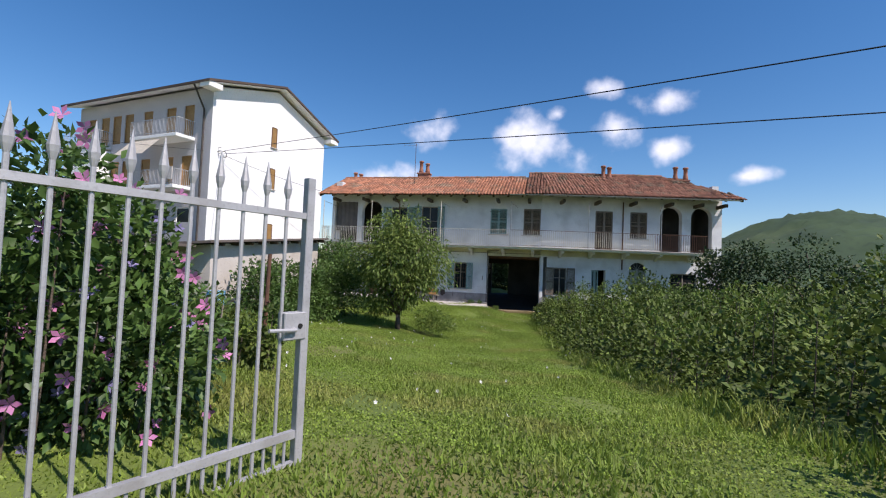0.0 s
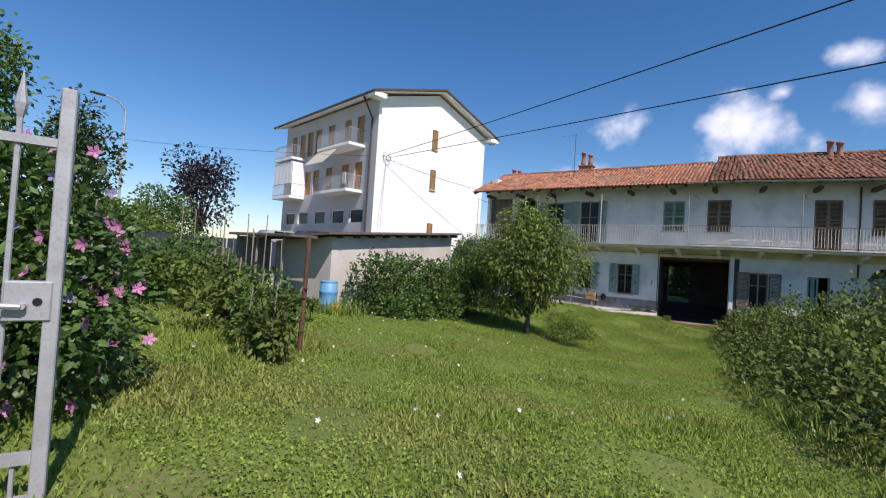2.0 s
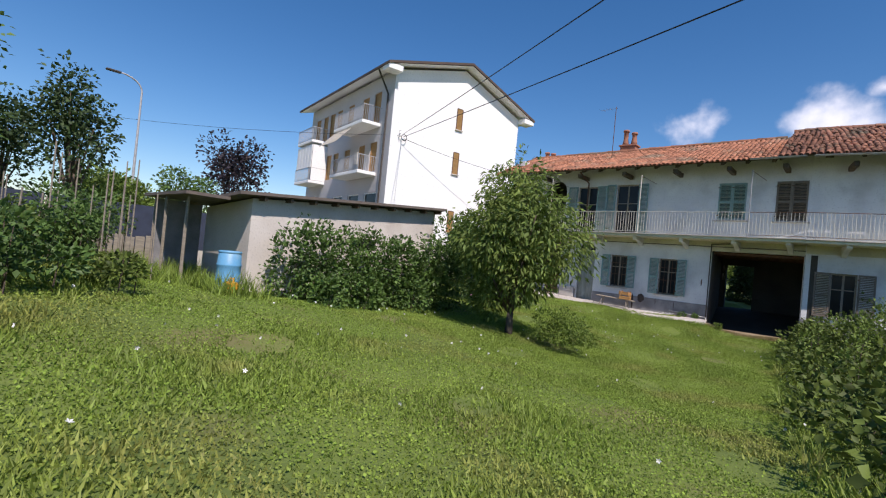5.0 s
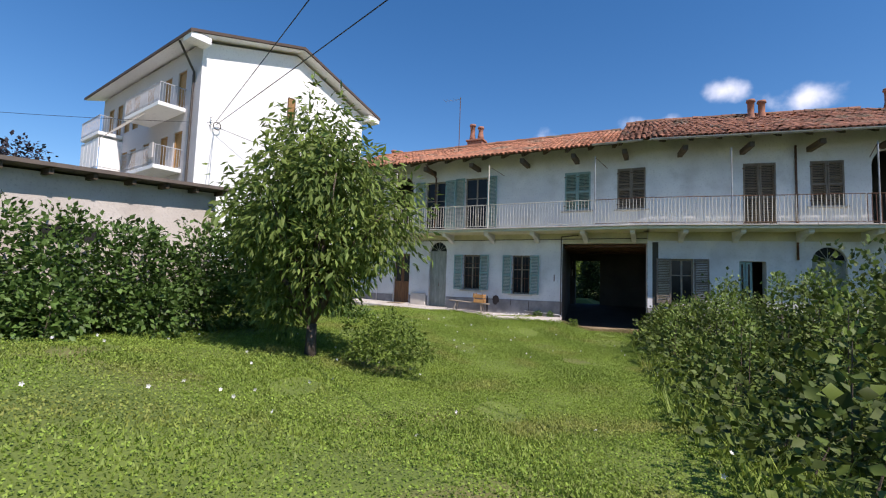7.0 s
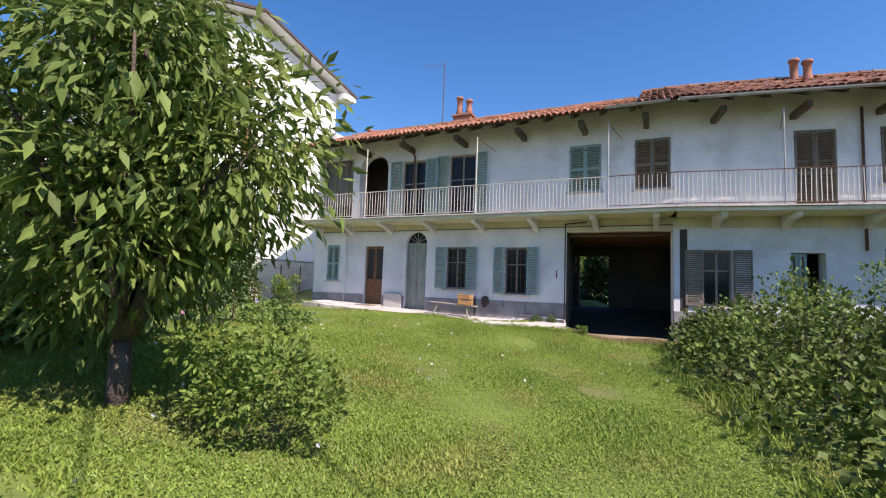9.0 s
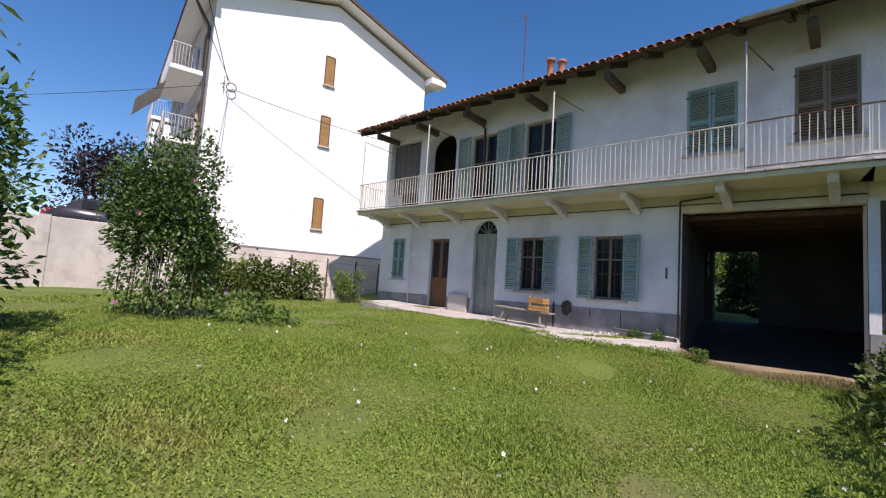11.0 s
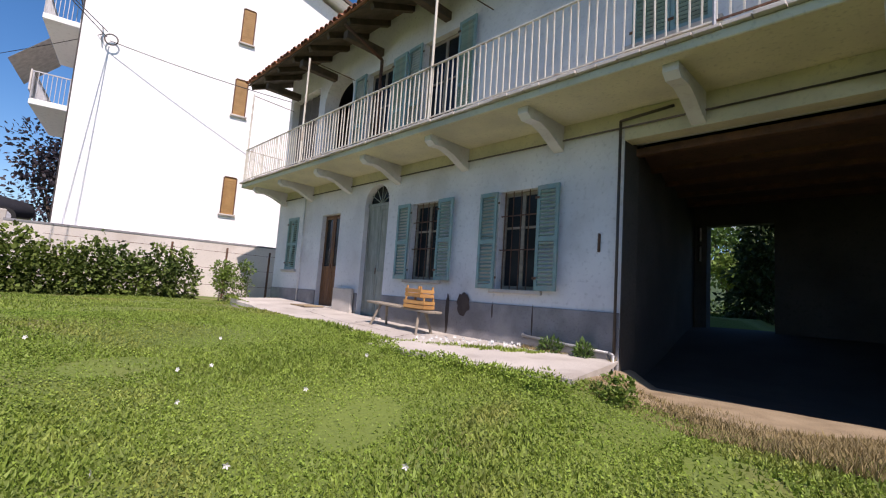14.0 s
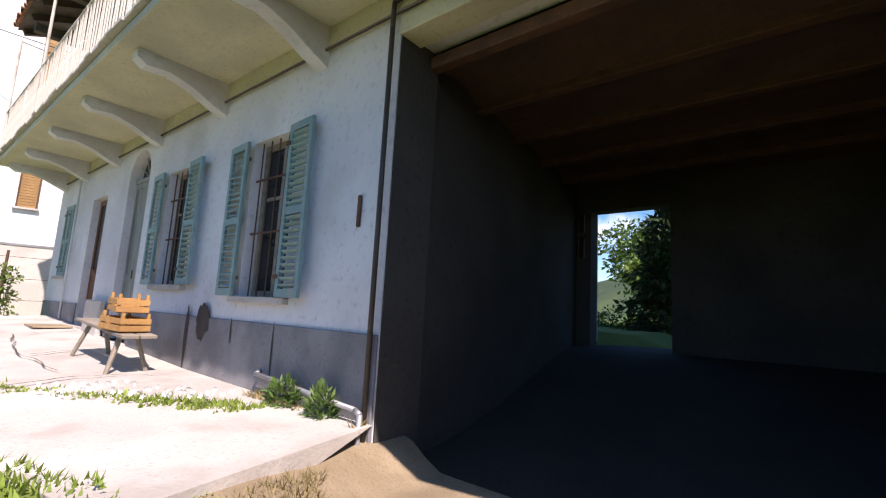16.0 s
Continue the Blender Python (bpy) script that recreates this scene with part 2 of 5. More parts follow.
WHITE_PETAL = material("white_petal", (0.8, 0.8, 0.78), 0.6, bump=0)
WIRE = material("black_cable", (0.02, 0.02, 0.025), 0.6, bump=0)
FOREST = material("wooded_hill", (0.05, 0.085, 0.035), 0.95, second=(0.03, 0.055, 0.03), scale=0.03, fine=0.25, bump=0.0, stain=(0.09, 0.12, 0.045), stain_scale=0.02, stain_amount=0.5)
CAR_PAINT = material("dark_car_paint", (0.05, 0.05, 0.06), 0.25, 0.3, bump=0)
RUBBER = material("rubber", (0.02, 0.02, 0.02), 0.8, bump=0)
CLOTH = material("pale_cloth", (0.6, 0.56, 0.52), 0.9, scale=5)
NET = material("dark_shade_net", (0.04, 0.05, 0.08), 0.9, scale=3)


# ---- mesh helpers ----
def box(bm, x0, x1, y0, y1, z0, z1, m=None, bevel=0.0):
    r = bmesh.ops.create_cube(bm, size=1.0)
    vs = r["verts"]
    bmesh.ops.scale(bm, vec=(x1 - x0, y1 - y0, z1 - z0), verts=vs)
    bmesh.ops.translate(bm, vec=((x0 + x1) / 2, (y0 + y1) / 2, (z0 + z1) / 2), verts=vs)
    if bevel:
        es = list({e for v in vs for e in v.link_edges})
        vs = list({v for f in bmesh.ops.bevel(bm, geom=es, offset=bevel, segments=1, affect="EDGES")["faces"] for v in f.verts})
    if m:
        bmesh.ops.transform(bm, matrix=m, verts=vs)


def tube(bm, a, b, r0, r1=None, n=8):
    a, b = Vector(a), Vector(b)
    r1 = r0 if r1 is None else r1
    m = Matrix.Translation((a + b) / 2) @ (b - a).to_track_quat("Z", "Y").to_matrix().to_4x4()
    bmesh.ops.create_cone(bm, cap_ends=True, segments=n, radius1=r0, radius2=max(r1, 0.001), depth=(b - a).length, matrix=m)


def lathe(bm, profile, n=20, base=(0, 0, 0)):
    rings = []
    for r, z in profile:
        rings.append([bm.verts.new((base[0] + r * math.cos(2 * math.pi * i / n), base[1] + r * math.sin(2 * math.pi * i / n), base[2] + z)) for i in range(n)])
    for a, b in zip(rings, rings[1:]):
        for i in range(n):
            bm.faces.new((a[i], a[(i + 1) % n], b[(i + 1) % n], b[i]))
    bm.faces.new(list(reversed(rings[0])))
    bm.faces.new(rings[-1])


def mesh_of(name, bm, mat, smooth=False):
    me = bpy.data.meshes.new(name)
    bm.normal_update()
    bm.to_mesh(me)
    bm.free()
    me.materials.append(mat)
    if smooth:
        me.polygons.foreach_set("use_smooth", [True] * len(me.polygons))
    return me


def part(name, bm, mat, parent=None, label="", smooth=False, m=None):
    ob = new(name, mesh_of(name, bm, mat, smooth))
    if parent:
        ob.parent = parent
    if m:
        ob.matrix_basis = m
    return tagged(ob, label) if label else ob


def made(name, fn, mat, parent=None, label="", smooth=False, m=None):
    bm = bmesh.new()
    fn(bm)
    return part(name, bm, mat, parent, label, smooth, m)


def empty(name, m=None):
    e = new(name)
    if m:
        e.matrix_basis = m
    return e


def piece(name, me, parent, m):
    ob = new(name, me)
    ob.parent = parent
    ob.matrix_basis = m
    return ob


def raw_mesh(name, verts, faces, mat):
    """Mesh from arrays: verts (n, 3), faces (k, 3 or 4)."""
    me = bpy.data.meshes.new(name)
    k = faces.shape[1]
    me.vertices.add(len(verts))
    me.vertices.foreach_set("co", verts.astype(np.float32).ravel())
    me.loops.add(faces.size)
    me.loops.foreach_set("vertex_index", faces.astype(np.int32).ravel())
    me.polygons.add(len(faces))
    me.polygons.foreach_set("loop_start", np.arange(0, faces.size, k, dtype=np.int32))
    me.update(calc_edges=True)
    me.materials.append(mat)
    return me


rng = np.random.default_rng(7)


def leaves(name, centers, size, mat, long=1.6, droop=0.4, out=None, fold=0.18):
    """Many small folded leaves: each has two quads along a midrib."""
    n = len(centers)
    d = rng.normal(size=(n, 3))
    if out is not None:
        d = d * 0.6 + out
    d[:, 2] -= droop
    d /= np.linalg.norm(d, axis=1, keepdims=True) + 1e-9
    up = rng.normal(size=(n, 3)) * 0.7 + np.array([0, 0, 1.0])
    side = np.cross(d, up)
    side /= np.linalg.norm(side, axis=1, keepdims=True) + 1e-9
    nor = np.cross(side, d)
    s = (size * rng.uniform(0.6, 1.3, n))[:, None]
    L, W = s * long, s * 0.5
    a, tip = centers, centers + d * L
    mid = centers + d * L * 0.45
    v = np.stack([a, mid + side * W + nor * s * fold, tip, mid - side * W + nor * s * fold], 1).reshape(-1, 3)
    base = np.arange(n)[:, None] * 4
    f = np.concatenate([base + np.array([[0, 1, 2]]), base + np.array([[0, 2, 3]])], 0)
    return raw_mesh(name, v, f, mat)


def ground_z(x, y):
    u = np.clip((-y - 13) / 18, 0, 1)
    g = 1.45 * u * u * (3 - 2 * u)
    w = np.clip((-y - 2) / 4, 0, 1) * np.clip((18 + y) / 6, 0, 1)
    far = np.clip((-y - 4) / 6, 0, 1)
    k = np.clip((0.3 + 1.7 * far - x) / (7 - far), 0, 1)
    bumps = 0.035 * np.sin(x * 1.7 + y * 0.6) * np.sin(y * 1.3 - x * 0.4)
    def rise(v):
        v = np.clip(v, 0, 1)
        return v * v * (3 - 2 * v)

    g = g + 0.23 * rise((1.6 - x) / 1.4) * rise((y + 5) / 2.6) * (1 - rise((y + 1.1) / 0.9) * rise((x + 0.05) / 0.5)) * (1 - k) + 0.8 * rise((y - 0.6) / 5)
    return g - 0.18 * w * (1 - k) + 0.45 * k * k * (3 - 2 * k) + bumps


APRON_X, APRON_Z = (-10.6, -8.0, -5.6, -3.4, -1.7, 0.02), (0.70, 0.60, 0.47, 0.38, 0.35, 0.35)


def top_z(x, y):
    """Height of the lawn, or of the concrete apron where that covers it."""
    on = (x > -10.6) & (x < 0.05) & (y > -1.75)
    return np.where(on, np.interp(x, APRON_X, APRON_Z) + 0.03 * y, ground_z(x, y))


def gz(x, y):
    return float(ground_z(np.float64(x), np.float64(y)))


# ---- ground ----
def grid_axis(lo, hi, step, reach):
    inner = np.arange(lo, hi + 1e-6, step)
    grow = np.cumsum(step * 1.35 ** np.arange(1, 26))
    grow = grow[grow < reach]
    return np.concatenate([lo - grow[::-1], inner, hi + grow])


gx, gy = grid_axis(-16, 12, 0.5, 1500), grid_axis(-36, 8, 0.5, 1500)
X, Y = np.meshgrid(gx, gy, indexing="ij")
Z = ground_z(X, Y)
Z = np.where((Y > -1.8) & (X > -10.3) & (X < -0.1) & (Y < 6), Z - 0.3, Z)
Z = np.where((Y > 0.2) & (X > -0.3) & (X < 3.8) & (Y < 6.5), Z - 0.3, Z)
Z = np.where((Y > -1.3) & (X > -0.3) & (X < 3.8) & (Y <= 0.2), Z - 0.14, Z)
nx, ny = X.shape
idx = np.arange(nx * ny).reshape(nx, ny)
ground = new("ground", raw_mesh("ground", np.stack([X, Y, Z], -1).reshape(-1, 3), np.stack([idx[:-1, :-1], idx[1:, :-1], idx[1:, 1:], idx[:-1, 1:]], -1).reshape(-1, 4), GROUND))
ground.data.polygons.foreach_set("use_smooth", [True] * len(ground.data.polygons))
tagged(ground, "green clover lawn with bare dry patches", "ground", kind="structure")

# ---- old house ----
WING = Matrix.Translation((3.4, 0, 0)) @ Matrix.Rotation(radians(9.4), 4, "Z")
FLAT = Matrix.Identity(4)
BALC = 4.12
EAVE = 7.45


def wall_mesh(x0, x1, z0, z1, thick, holes):
    """A wall along x with its face at y = 0 and rectangular holes (x0, x1, z0, z1)."""
    bm = bmesh.new()
    xs = sorted({x0, x1, *[h[0] for h in holes], *[h[1] for h in holes]})
    zs = sorted({z0, z1, *[h[2] for h in holes], *[h[3] for h in holes]})
    xs, zs = [x for x in xs if x0 <= x <= x1], [z for z in zs if z0 <= z <= z1]
    solid = {}
    for i in range(len(xs) - 1):
        for j in range(len(zs) - 1):
            cx, cz = (xs[i] + xs[i + 1]) / 2, (zs[j] + zs[j + 1]) / 2
            solid[i, j] = not any(h[0] < cx < h[1] and h[2] < cz < h[3] for h in holes)

    def quad(*p):
        bm.faces.new([bm.verts.new(q) for q in p])

    for (i, j), s in solid.items():
        if not s:
            continue
        a, b, c, d = xs[i], xs[i + 1], zs[j], zs[j + 1]
        quad((a, 0, c), (b, 0, c), (b, 0, d), (a, 0, d))
        quad((b, thick, c), (a, thick, c), (a, thick, d), (b, thick, d))
        if not solid.get((i - 1, j)):
            quad((a, thick, c), (a, 0, c), (a, 0, d), (a, thick, d))
        if not solid.get((i + 1, j)):
            quad((b, 0, c), (b, thick, c), (b, thick, d), (b, 0, d))
        if not solid.get((i, j - 1)):
            quad((a, thick, c), (b, thick, c), (b, 0, c), (a, 0, c))
        if not solid.get((i, j + 1)):
            quad((a, 0, d), (b, 0, d), (b, thick, d), (a, thick, d))
    bmesh.ops.remove_doubles(bm, verts=bm.verts, dist=0.0005)
    return bm


def spandrel(cx, w, z_spring, z_top, thick):
    """The masonry over a round arch, filling a rectangular hole's upper corners."""
    bm = bmesh.new()
    n, r = 14, w / 2
    for k in range(n):
        a, b = math.pi * k / n, math.pi * (k + 1) / n
        p = [(cx + r * math.cos(t), z_spring + (z_top - z_spring) * math.sin(t)) for t in (a, b)]
        for y in (0.0, thick):
            bm.faces.new([bm.verts.new(q) for q in ((p[0][0], y, p[0][1]), (p[0][0], y, z_top), (p[1][0], y, z_top), (p[1][0], y, p[1][1]))])
        bm.faces.new([bm.verts.new(q) for q in ((p[0][0], 0, p[0][1]), (p[1][0], 0, p[1][1]), (p[1][0], thick, p[1][1]), (p[0][0], thick, p[0][1]))])
    return bm


T = 0.45
MAIN_HOLES = [(-10.65, -9.98, 1.58, 3.16), (-8.6, -7.68, 0.6, 3.1), (-6.56, -5.60, 0.5, 3.68), (-4.72, -3.82, 1.40, 3.05), (-2.28, -1.42, 1.28, 3.03),
              (0.0, 3.4, -0.4, 3.60),
              (-11.2, -9.45, BALC, 7.1), (-9.1, -7.62, BALC, 7.15), (-6.9, -5.75, BALC, 6.72), (-4.72, -3.55, BALC, 6.78), (0.06, 1.16, 5.0, 6.68), (2.24, 3.33, 4.98, 6.69)]
WING_HOLES = [(0.85, 1.68, 1.15, 2.93), (3.25, 4.15, 0.2, 2.88), (5.6, 6.7, 0.0, 3.45), (8.2, 9.8, 1.3, 2.85),
              (3.42, 4.52, BALC, 6.68), (5.62, 6.68, 4.98, 6.68), (7.5, 8.85, BALC, 7.1), (9.4, 10.7, BALC, 7.1)]
house = empty("farmhouse")
tagged(house, "old two-storey white plaster farmhouse with clay tile roof", "house")
part("wall", wall_mesh(-11.4, 3.4, -0.5, 8.0, T, MAIN_HOLES), PLASTER, house, "stained white plaster front wall")
part("wall", wall_mesh(0, 11.3, -0.5, 8.0, T, WING_HOLES), PLASTER, house, "stained white plaster front wall", m=WING)
for cx, w, zs, zt, m in ((-6.08, 0.96, 3.2, 3.68, FLAT), (-8.36, 1.48, 6.5, 7.15, FLAT), (6.15, 1.1, 2.9, 3.45, WING), (8.175, 1.35, 6.45, 7.1, WING), (10.05, 1.3, 6.45, 7.1, WING)):
    part("arch", spandrel(cx, w, zs, zt, T), PLASTER, house, m=m)
DEPTH = 5.4


def shell(bm):
    # side, rear and partition walls, upper floor
    box(bm, -11.4, -10.95, T, DEPTH, -0.5, 8.6)
    box(bm, -11.4, -0.46, DEPTH, DEPTH + 0.4, -0.5, 8.0)
    box(bm, 3.7, 14.0, DEPTH + 1.4, DEPTH + 1.8, -0.5, 8.0)
    box(bm, -10.9, -0.46, T + 0.02, DEPTH - 0.02, 3.75, 4.08)
    box(bm, 3.7, 13.8, T + 2.4, DEPTH + 1.3, 3.75, 4.08)
    box(bm, -0.4, 3.7, DEPTH + 0.02, DEPTH + 0.4, 3.3, 8.0)


made("rear_shell", shell, PLASTER, house, "plain rear and side walls")
made("side_wall", lambda bm: box(bm, 10.9, 11.3, T, 6.0, -0.5, 8.6, WING), PLASTER, house)


SKEW = Matrix.Identity(4)
SKEW[0][1] = -0.12
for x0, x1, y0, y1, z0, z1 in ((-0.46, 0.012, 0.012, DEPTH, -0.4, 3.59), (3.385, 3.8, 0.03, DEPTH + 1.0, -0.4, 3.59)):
    made("passage_wall", lambda bm: box(bm, x0, x1, y0, y1, z0, z1, SKEW if x0 < 0 else None), PASSAGE, house, "bare plaster wall of the carriage passage, coloured dark for shade")
# Liner in the shade-darkened plaster covers the pale jamb.
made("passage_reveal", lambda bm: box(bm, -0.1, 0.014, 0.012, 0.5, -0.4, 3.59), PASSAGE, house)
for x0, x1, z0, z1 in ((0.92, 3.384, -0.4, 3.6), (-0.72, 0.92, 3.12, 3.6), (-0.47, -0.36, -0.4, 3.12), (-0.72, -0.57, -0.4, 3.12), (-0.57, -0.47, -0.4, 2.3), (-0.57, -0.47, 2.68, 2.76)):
    made("passage_end", lambda bm: box(bm, x0, x1, DEPTH - 0.2, DEPTH + 0.1, z0, z1), PASSAGE, house, "end wall round the narrow rear opening, darkened for shade")


def vault(bm):
    for k in range(5):
        y0, y1 = T + k, T + k + 1.0
        pts = [(y0 + (y1 - y0) * i / 6, 3.46 + 0.12 * math.sin(math.pi * i / 6)) for i in range(7)]
        for (a, za), (b, zb) in zip(pts, pts[1:]):
            bm.faces.new([bm.verts.new(q) for q in ((-0.12 * a, a, za), (-0.12 * b, b, zb), (3.4, b, zb), (3.4, a, za))])


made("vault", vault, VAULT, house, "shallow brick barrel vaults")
for k in range(6):
    made("vault_beam", lambda bm: box(bm, -0.05 - 0.12 * k, 3.4, T - 0.06 + k * 0.98, T + 0.06 + k * 0.98, 3.42, 3.54, bevel=0.01), RUST, house)
made("lintel", lambda bm: box(bm, 0.0, 3.39, -0.014, 0.25, 3.55, 3.745, bevel=0.006), YELLOW, house, "dirty ochre lintel over the passage")


def ramp_floor(bm):
    n = 14
    row = []
    for i in range(n + 1):
        y = 0.02 + (DEPTH + 1.0) * i / n
        u = min(1, max(0, (y - 0.6) / 5))
        z = 0.01 + 0.8 * u * u * (3 - 2 * u)
        row.append([bm.verts.new(p) for p in ((-0.75 if y > 1 else 0.014 - 0.12 * y, y, z), (3.38, y, z), (3.38, y, z - 0.4), (-0.75 if y > 1 else 0.014 - 0.12 * y, y, z - 0.4))])
    for a, b in zip(row, row[1:]):
        for i in range(4):
            j = (i + 1) % 4
            bm.faces.new((a[j], a[i], b[i], b[j]))
    bm.faces.new(row[0]), bm.faces.new(list(reversed(row[-1])))
    bmesh.ops.recalc_face_normals(bm, faces=bm.faces)


made("passage_floor", ramp_floor, PASSAGE_FLOOR, house, "packed earth floor rising to the rear, shade put into its colour")


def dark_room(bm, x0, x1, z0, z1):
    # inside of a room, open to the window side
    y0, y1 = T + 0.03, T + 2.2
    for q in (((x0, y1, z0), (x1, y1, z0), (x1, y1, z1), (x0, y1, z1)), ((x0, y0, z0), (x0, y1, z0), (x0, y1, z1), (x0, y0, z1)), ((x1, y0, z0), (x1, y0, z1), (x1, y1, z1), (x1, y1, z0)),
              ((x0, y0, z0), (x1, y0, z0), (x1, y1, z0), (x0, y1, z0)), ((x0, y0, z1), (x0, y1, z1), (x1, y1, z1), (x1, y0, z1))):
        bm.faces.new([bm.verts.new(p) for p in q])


# Rooms take the passage plaster, with indoor shade already in its colour.
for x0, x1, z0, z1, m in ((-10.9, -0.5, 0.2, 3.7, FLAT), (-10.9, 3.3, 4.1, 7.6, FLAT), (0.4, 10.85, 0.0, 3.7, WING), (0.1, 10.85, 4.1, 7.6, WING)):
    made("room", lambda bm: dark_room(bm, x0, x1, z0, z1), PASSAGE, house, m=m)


# plinth along the ground floor, with the openings left free
def plinth(bm, x0, x1, top, gaps):
    x = x0
    for a, b in [*gaps, (x1, x1)]:
        box(bm, x, a, -0.03, 0.0, -0.3, top, bevel=0.008)
        x = b


made("plinth", lambda bm: plinth(bm, -11.4, 0.0, 1.02, [(-8.62, -7.66), (-6.58, -5.58)]), PLINTH, house, "stained grey cement plinth")
made("plinth", lambda bm: plinth(bm, 0.0, 11.3, 0.95, [(3.22, 4.18), (5.58, 6.72)]), PLINTH, house, "stained grey cement plinth", m=WING)
made("band", lambda bm: box(bm, -11.4, 3.38, -0.02, 0.0, 3.75, 4.02), YELLOW, house, "pale ochre band under the balcony")
made("band", lambda bm: box(bm, 0.02, 11.3, -0.02, 0.0, 3.65, 4.02), YELLOW, house, m=WING)


# balcony
def balcony_slab(bm, x0, x1):
    box(bm, x0, x1, -1.22, 0.0, BALC - 0.13, BALC - 0.012, bevel=0.012)


made("balcony_slab", lambda bm: balcony_slab(bm, -11.6, 3.5), YELLOW, house, "thin ochre balcony slab with crumbling edge")
made("balcony_slab", lambda bm: balcony_slab(bm, -0.15, 9.9), YELLOW, house, m=WING)


def edging(bm, x0, x1):
    n = int((x1 - x0) / 0.28)
    r = random.Random(5)
    for i in range(n):
        a = x0 + (x1 - x0) * i / n
        box(bm, a, a + (x1 - x0) / n - 0.01, -1.27 - 0.03 * r.random(), -1.0, BALC - 0.01, BALC + 0.03 + 0.012 * r.random(), bevel=0.006)


made("balcony_edge", lambda bm: edging(bm, -11.62, 3.55), CONCRETE, house, "chipped stone edge of the balcony")
made("balcony_edge", lambda bm: edging(bm, -0.15, 9.9), CONCRETE, house, m=WING)


def corbel_shape(bm):
    prof = [(0, 0), (-1.05, 0), (-1.05, -0.10), (-0.95, -0.17), (-0.7, -0.15), (-0.45, -0.22), (-0.2, -0.34), (-0.06, -0.40), (0, -0.42)]
    a = [bm.verts.new((-0.09, y, z)) for y, z in prof]
    b = [bm.verts.new((0.09, y, z)) for y, z in prof]
    bm.faces.new(a), bm.faces.new(list(reversed(b)))
    for i in range(len(prof)):
        j = (i + 1) % len(prof)
        bm.faces.new((a[j], a[i], b[i], b[j]))
    bmesh.ops.recalc_face_normals(bm, faces=bm.faces)


corbel = bmesh.new()
corbel_shape(corbel)
corbel = mesh_of("corbel", corbel, PLASTER)
for x in (-11.0, -9.3, -7.3, -5.3, -3.2, -1.1, 1.0, 2.9):
    piece("corbel", corbel, house, Matrix.Translation((x, 0, BALC - 0.13)))
for x in (1.2, 3.1, 5.2, 7.2, 9.3):
    piece("corbel", corbel, house, WING @ Matrix.Translation((x, 0, BALC - 0.13)))

railing = empty("balcony_railing")
tagged(railing, "cream iron balcony railing with flaking paint", "railing")
bm = bmesh.new()
box(bm, -0.009, 0.009, -0.009, 0.009, 0, 0.96)
baluster = mesh_of("baluster", bm, RAIL)
bm = bmesh.new()
box(bm, -0.009, 0.009, -0.009, 0.009, 0, 0.96)
old_baluster = mesh_of("baluster", bm, RUST)


def rail_run(x0, x1, m, bal, mat):
    made("top_rail", lambda bm: box(bm, x0, x1, -1.225, -1.185, BALC + 1.06, BALC + 1.085, bevel=0.004), mat, railing, m=m)
    made("bottom_rail", lambda bm: box(bm, x0, x1, -1.215, -1.195, BALC + 0.10, BALC + 0.12), mat, railing, m=m)
    n = int((x1 - x0) / 0.125)
    r = random.Random(3)
    for i in range(n + 1):
        piece("baluster", bal, railing, m @ pose(x0 + (x1 - x0) * i / n, -1.205, BALC + 0.1, r.uniform(-0.8, 0.8), r.uniform(-1, 1), 0))


rail_run(-11.55, 1.5, FLAT, baluster, RAIL)
rail_run(1.52, 3.45, FLAT, baluster, RUST)
rail_run(-0.18, 6.7, WING, baluster, RUST)
rail_run(6.75, 9.85, WING, old_baluster, RUST)
for z in (0.1, 1.06):
    made("end_rail", lambda bm: box(bm, -11.57, -11.53, -1.2, -0.02, BALC + z, BALC + z + 0.022), RAIL, railing)
for i in range(1, 9):
    piece("baluster", baluster, railing, Matrix.Translation((-11.55, -1.2 + i * 0.13, BALC + 0.1)))
for x, m, mat in ((-11.45, FLAT, RAIL), (-7.9, FLAT, RAIL), (-3.06, FLAT, RAIL), (1.5, FLAT, GUTTER), (2.7, WING, GUTTER), (7.1, WING, GUTTER)):
    made("post", lambda bm: tube(bm, (x, -1.2, BALC), (x, -1.2, 7.0 if x > -11 else 7.0), 0.025), mat, railing, m=m)
    made("brace", lambda bm: tube(bm, (x, -1.2, 6.95), (x + 0.35, -0.02, 6.75), 0.012, n=6), RUST, railing, m=m)


# shutters
def shutter_parts(w, h, mat):
    """A louvred shutter leaf of width w, height h, hinged at x = 0, face towards -y."""
    leaf = empty("shutter")
    bm = bmesh.new()
    for x0, x1 in ((0, 0.06), (w - 0.06, w)):
        box(bm, x0, x1, -0.02, 0.02, 0, h, bevel=0.004)
    for z in (0, h * 0.46, h - 0.08):
        box(bm, 0.06, w - 0.06, -0.018, 0.018, z, z + 0.08)
    part("shutter_frame", bm, mat, leaf)
    bm = bmesh.new()
    box(bm, 0.055, w - 0.055, -0.024, 0.024, -0.004, 0.004, Matrix.Rotation(radians(-38), 4, "X"))
    slat = mesh_of("slat", bm, mat)
    for lo, hi in ((0.08, h * 0.46), (h * 0.46 + 0.08, h - 0.08)):
        n = max(3, int((hi - lo) / 0.062))
        for i in range(n):
            piece("slat", slat, leaf, Matrix.Translation((0, 0, lo + (hi - lo) * (i + 0.5) / n)))
    bm = bmesh.new()
    for z in (0.2, h - 0.2):
        box(bm, -0.03, 0.05, -0.032, -0.02, z - 0.02, z + 0.02)
    part("hinge", bm, RUST, leaf)
    return leaf


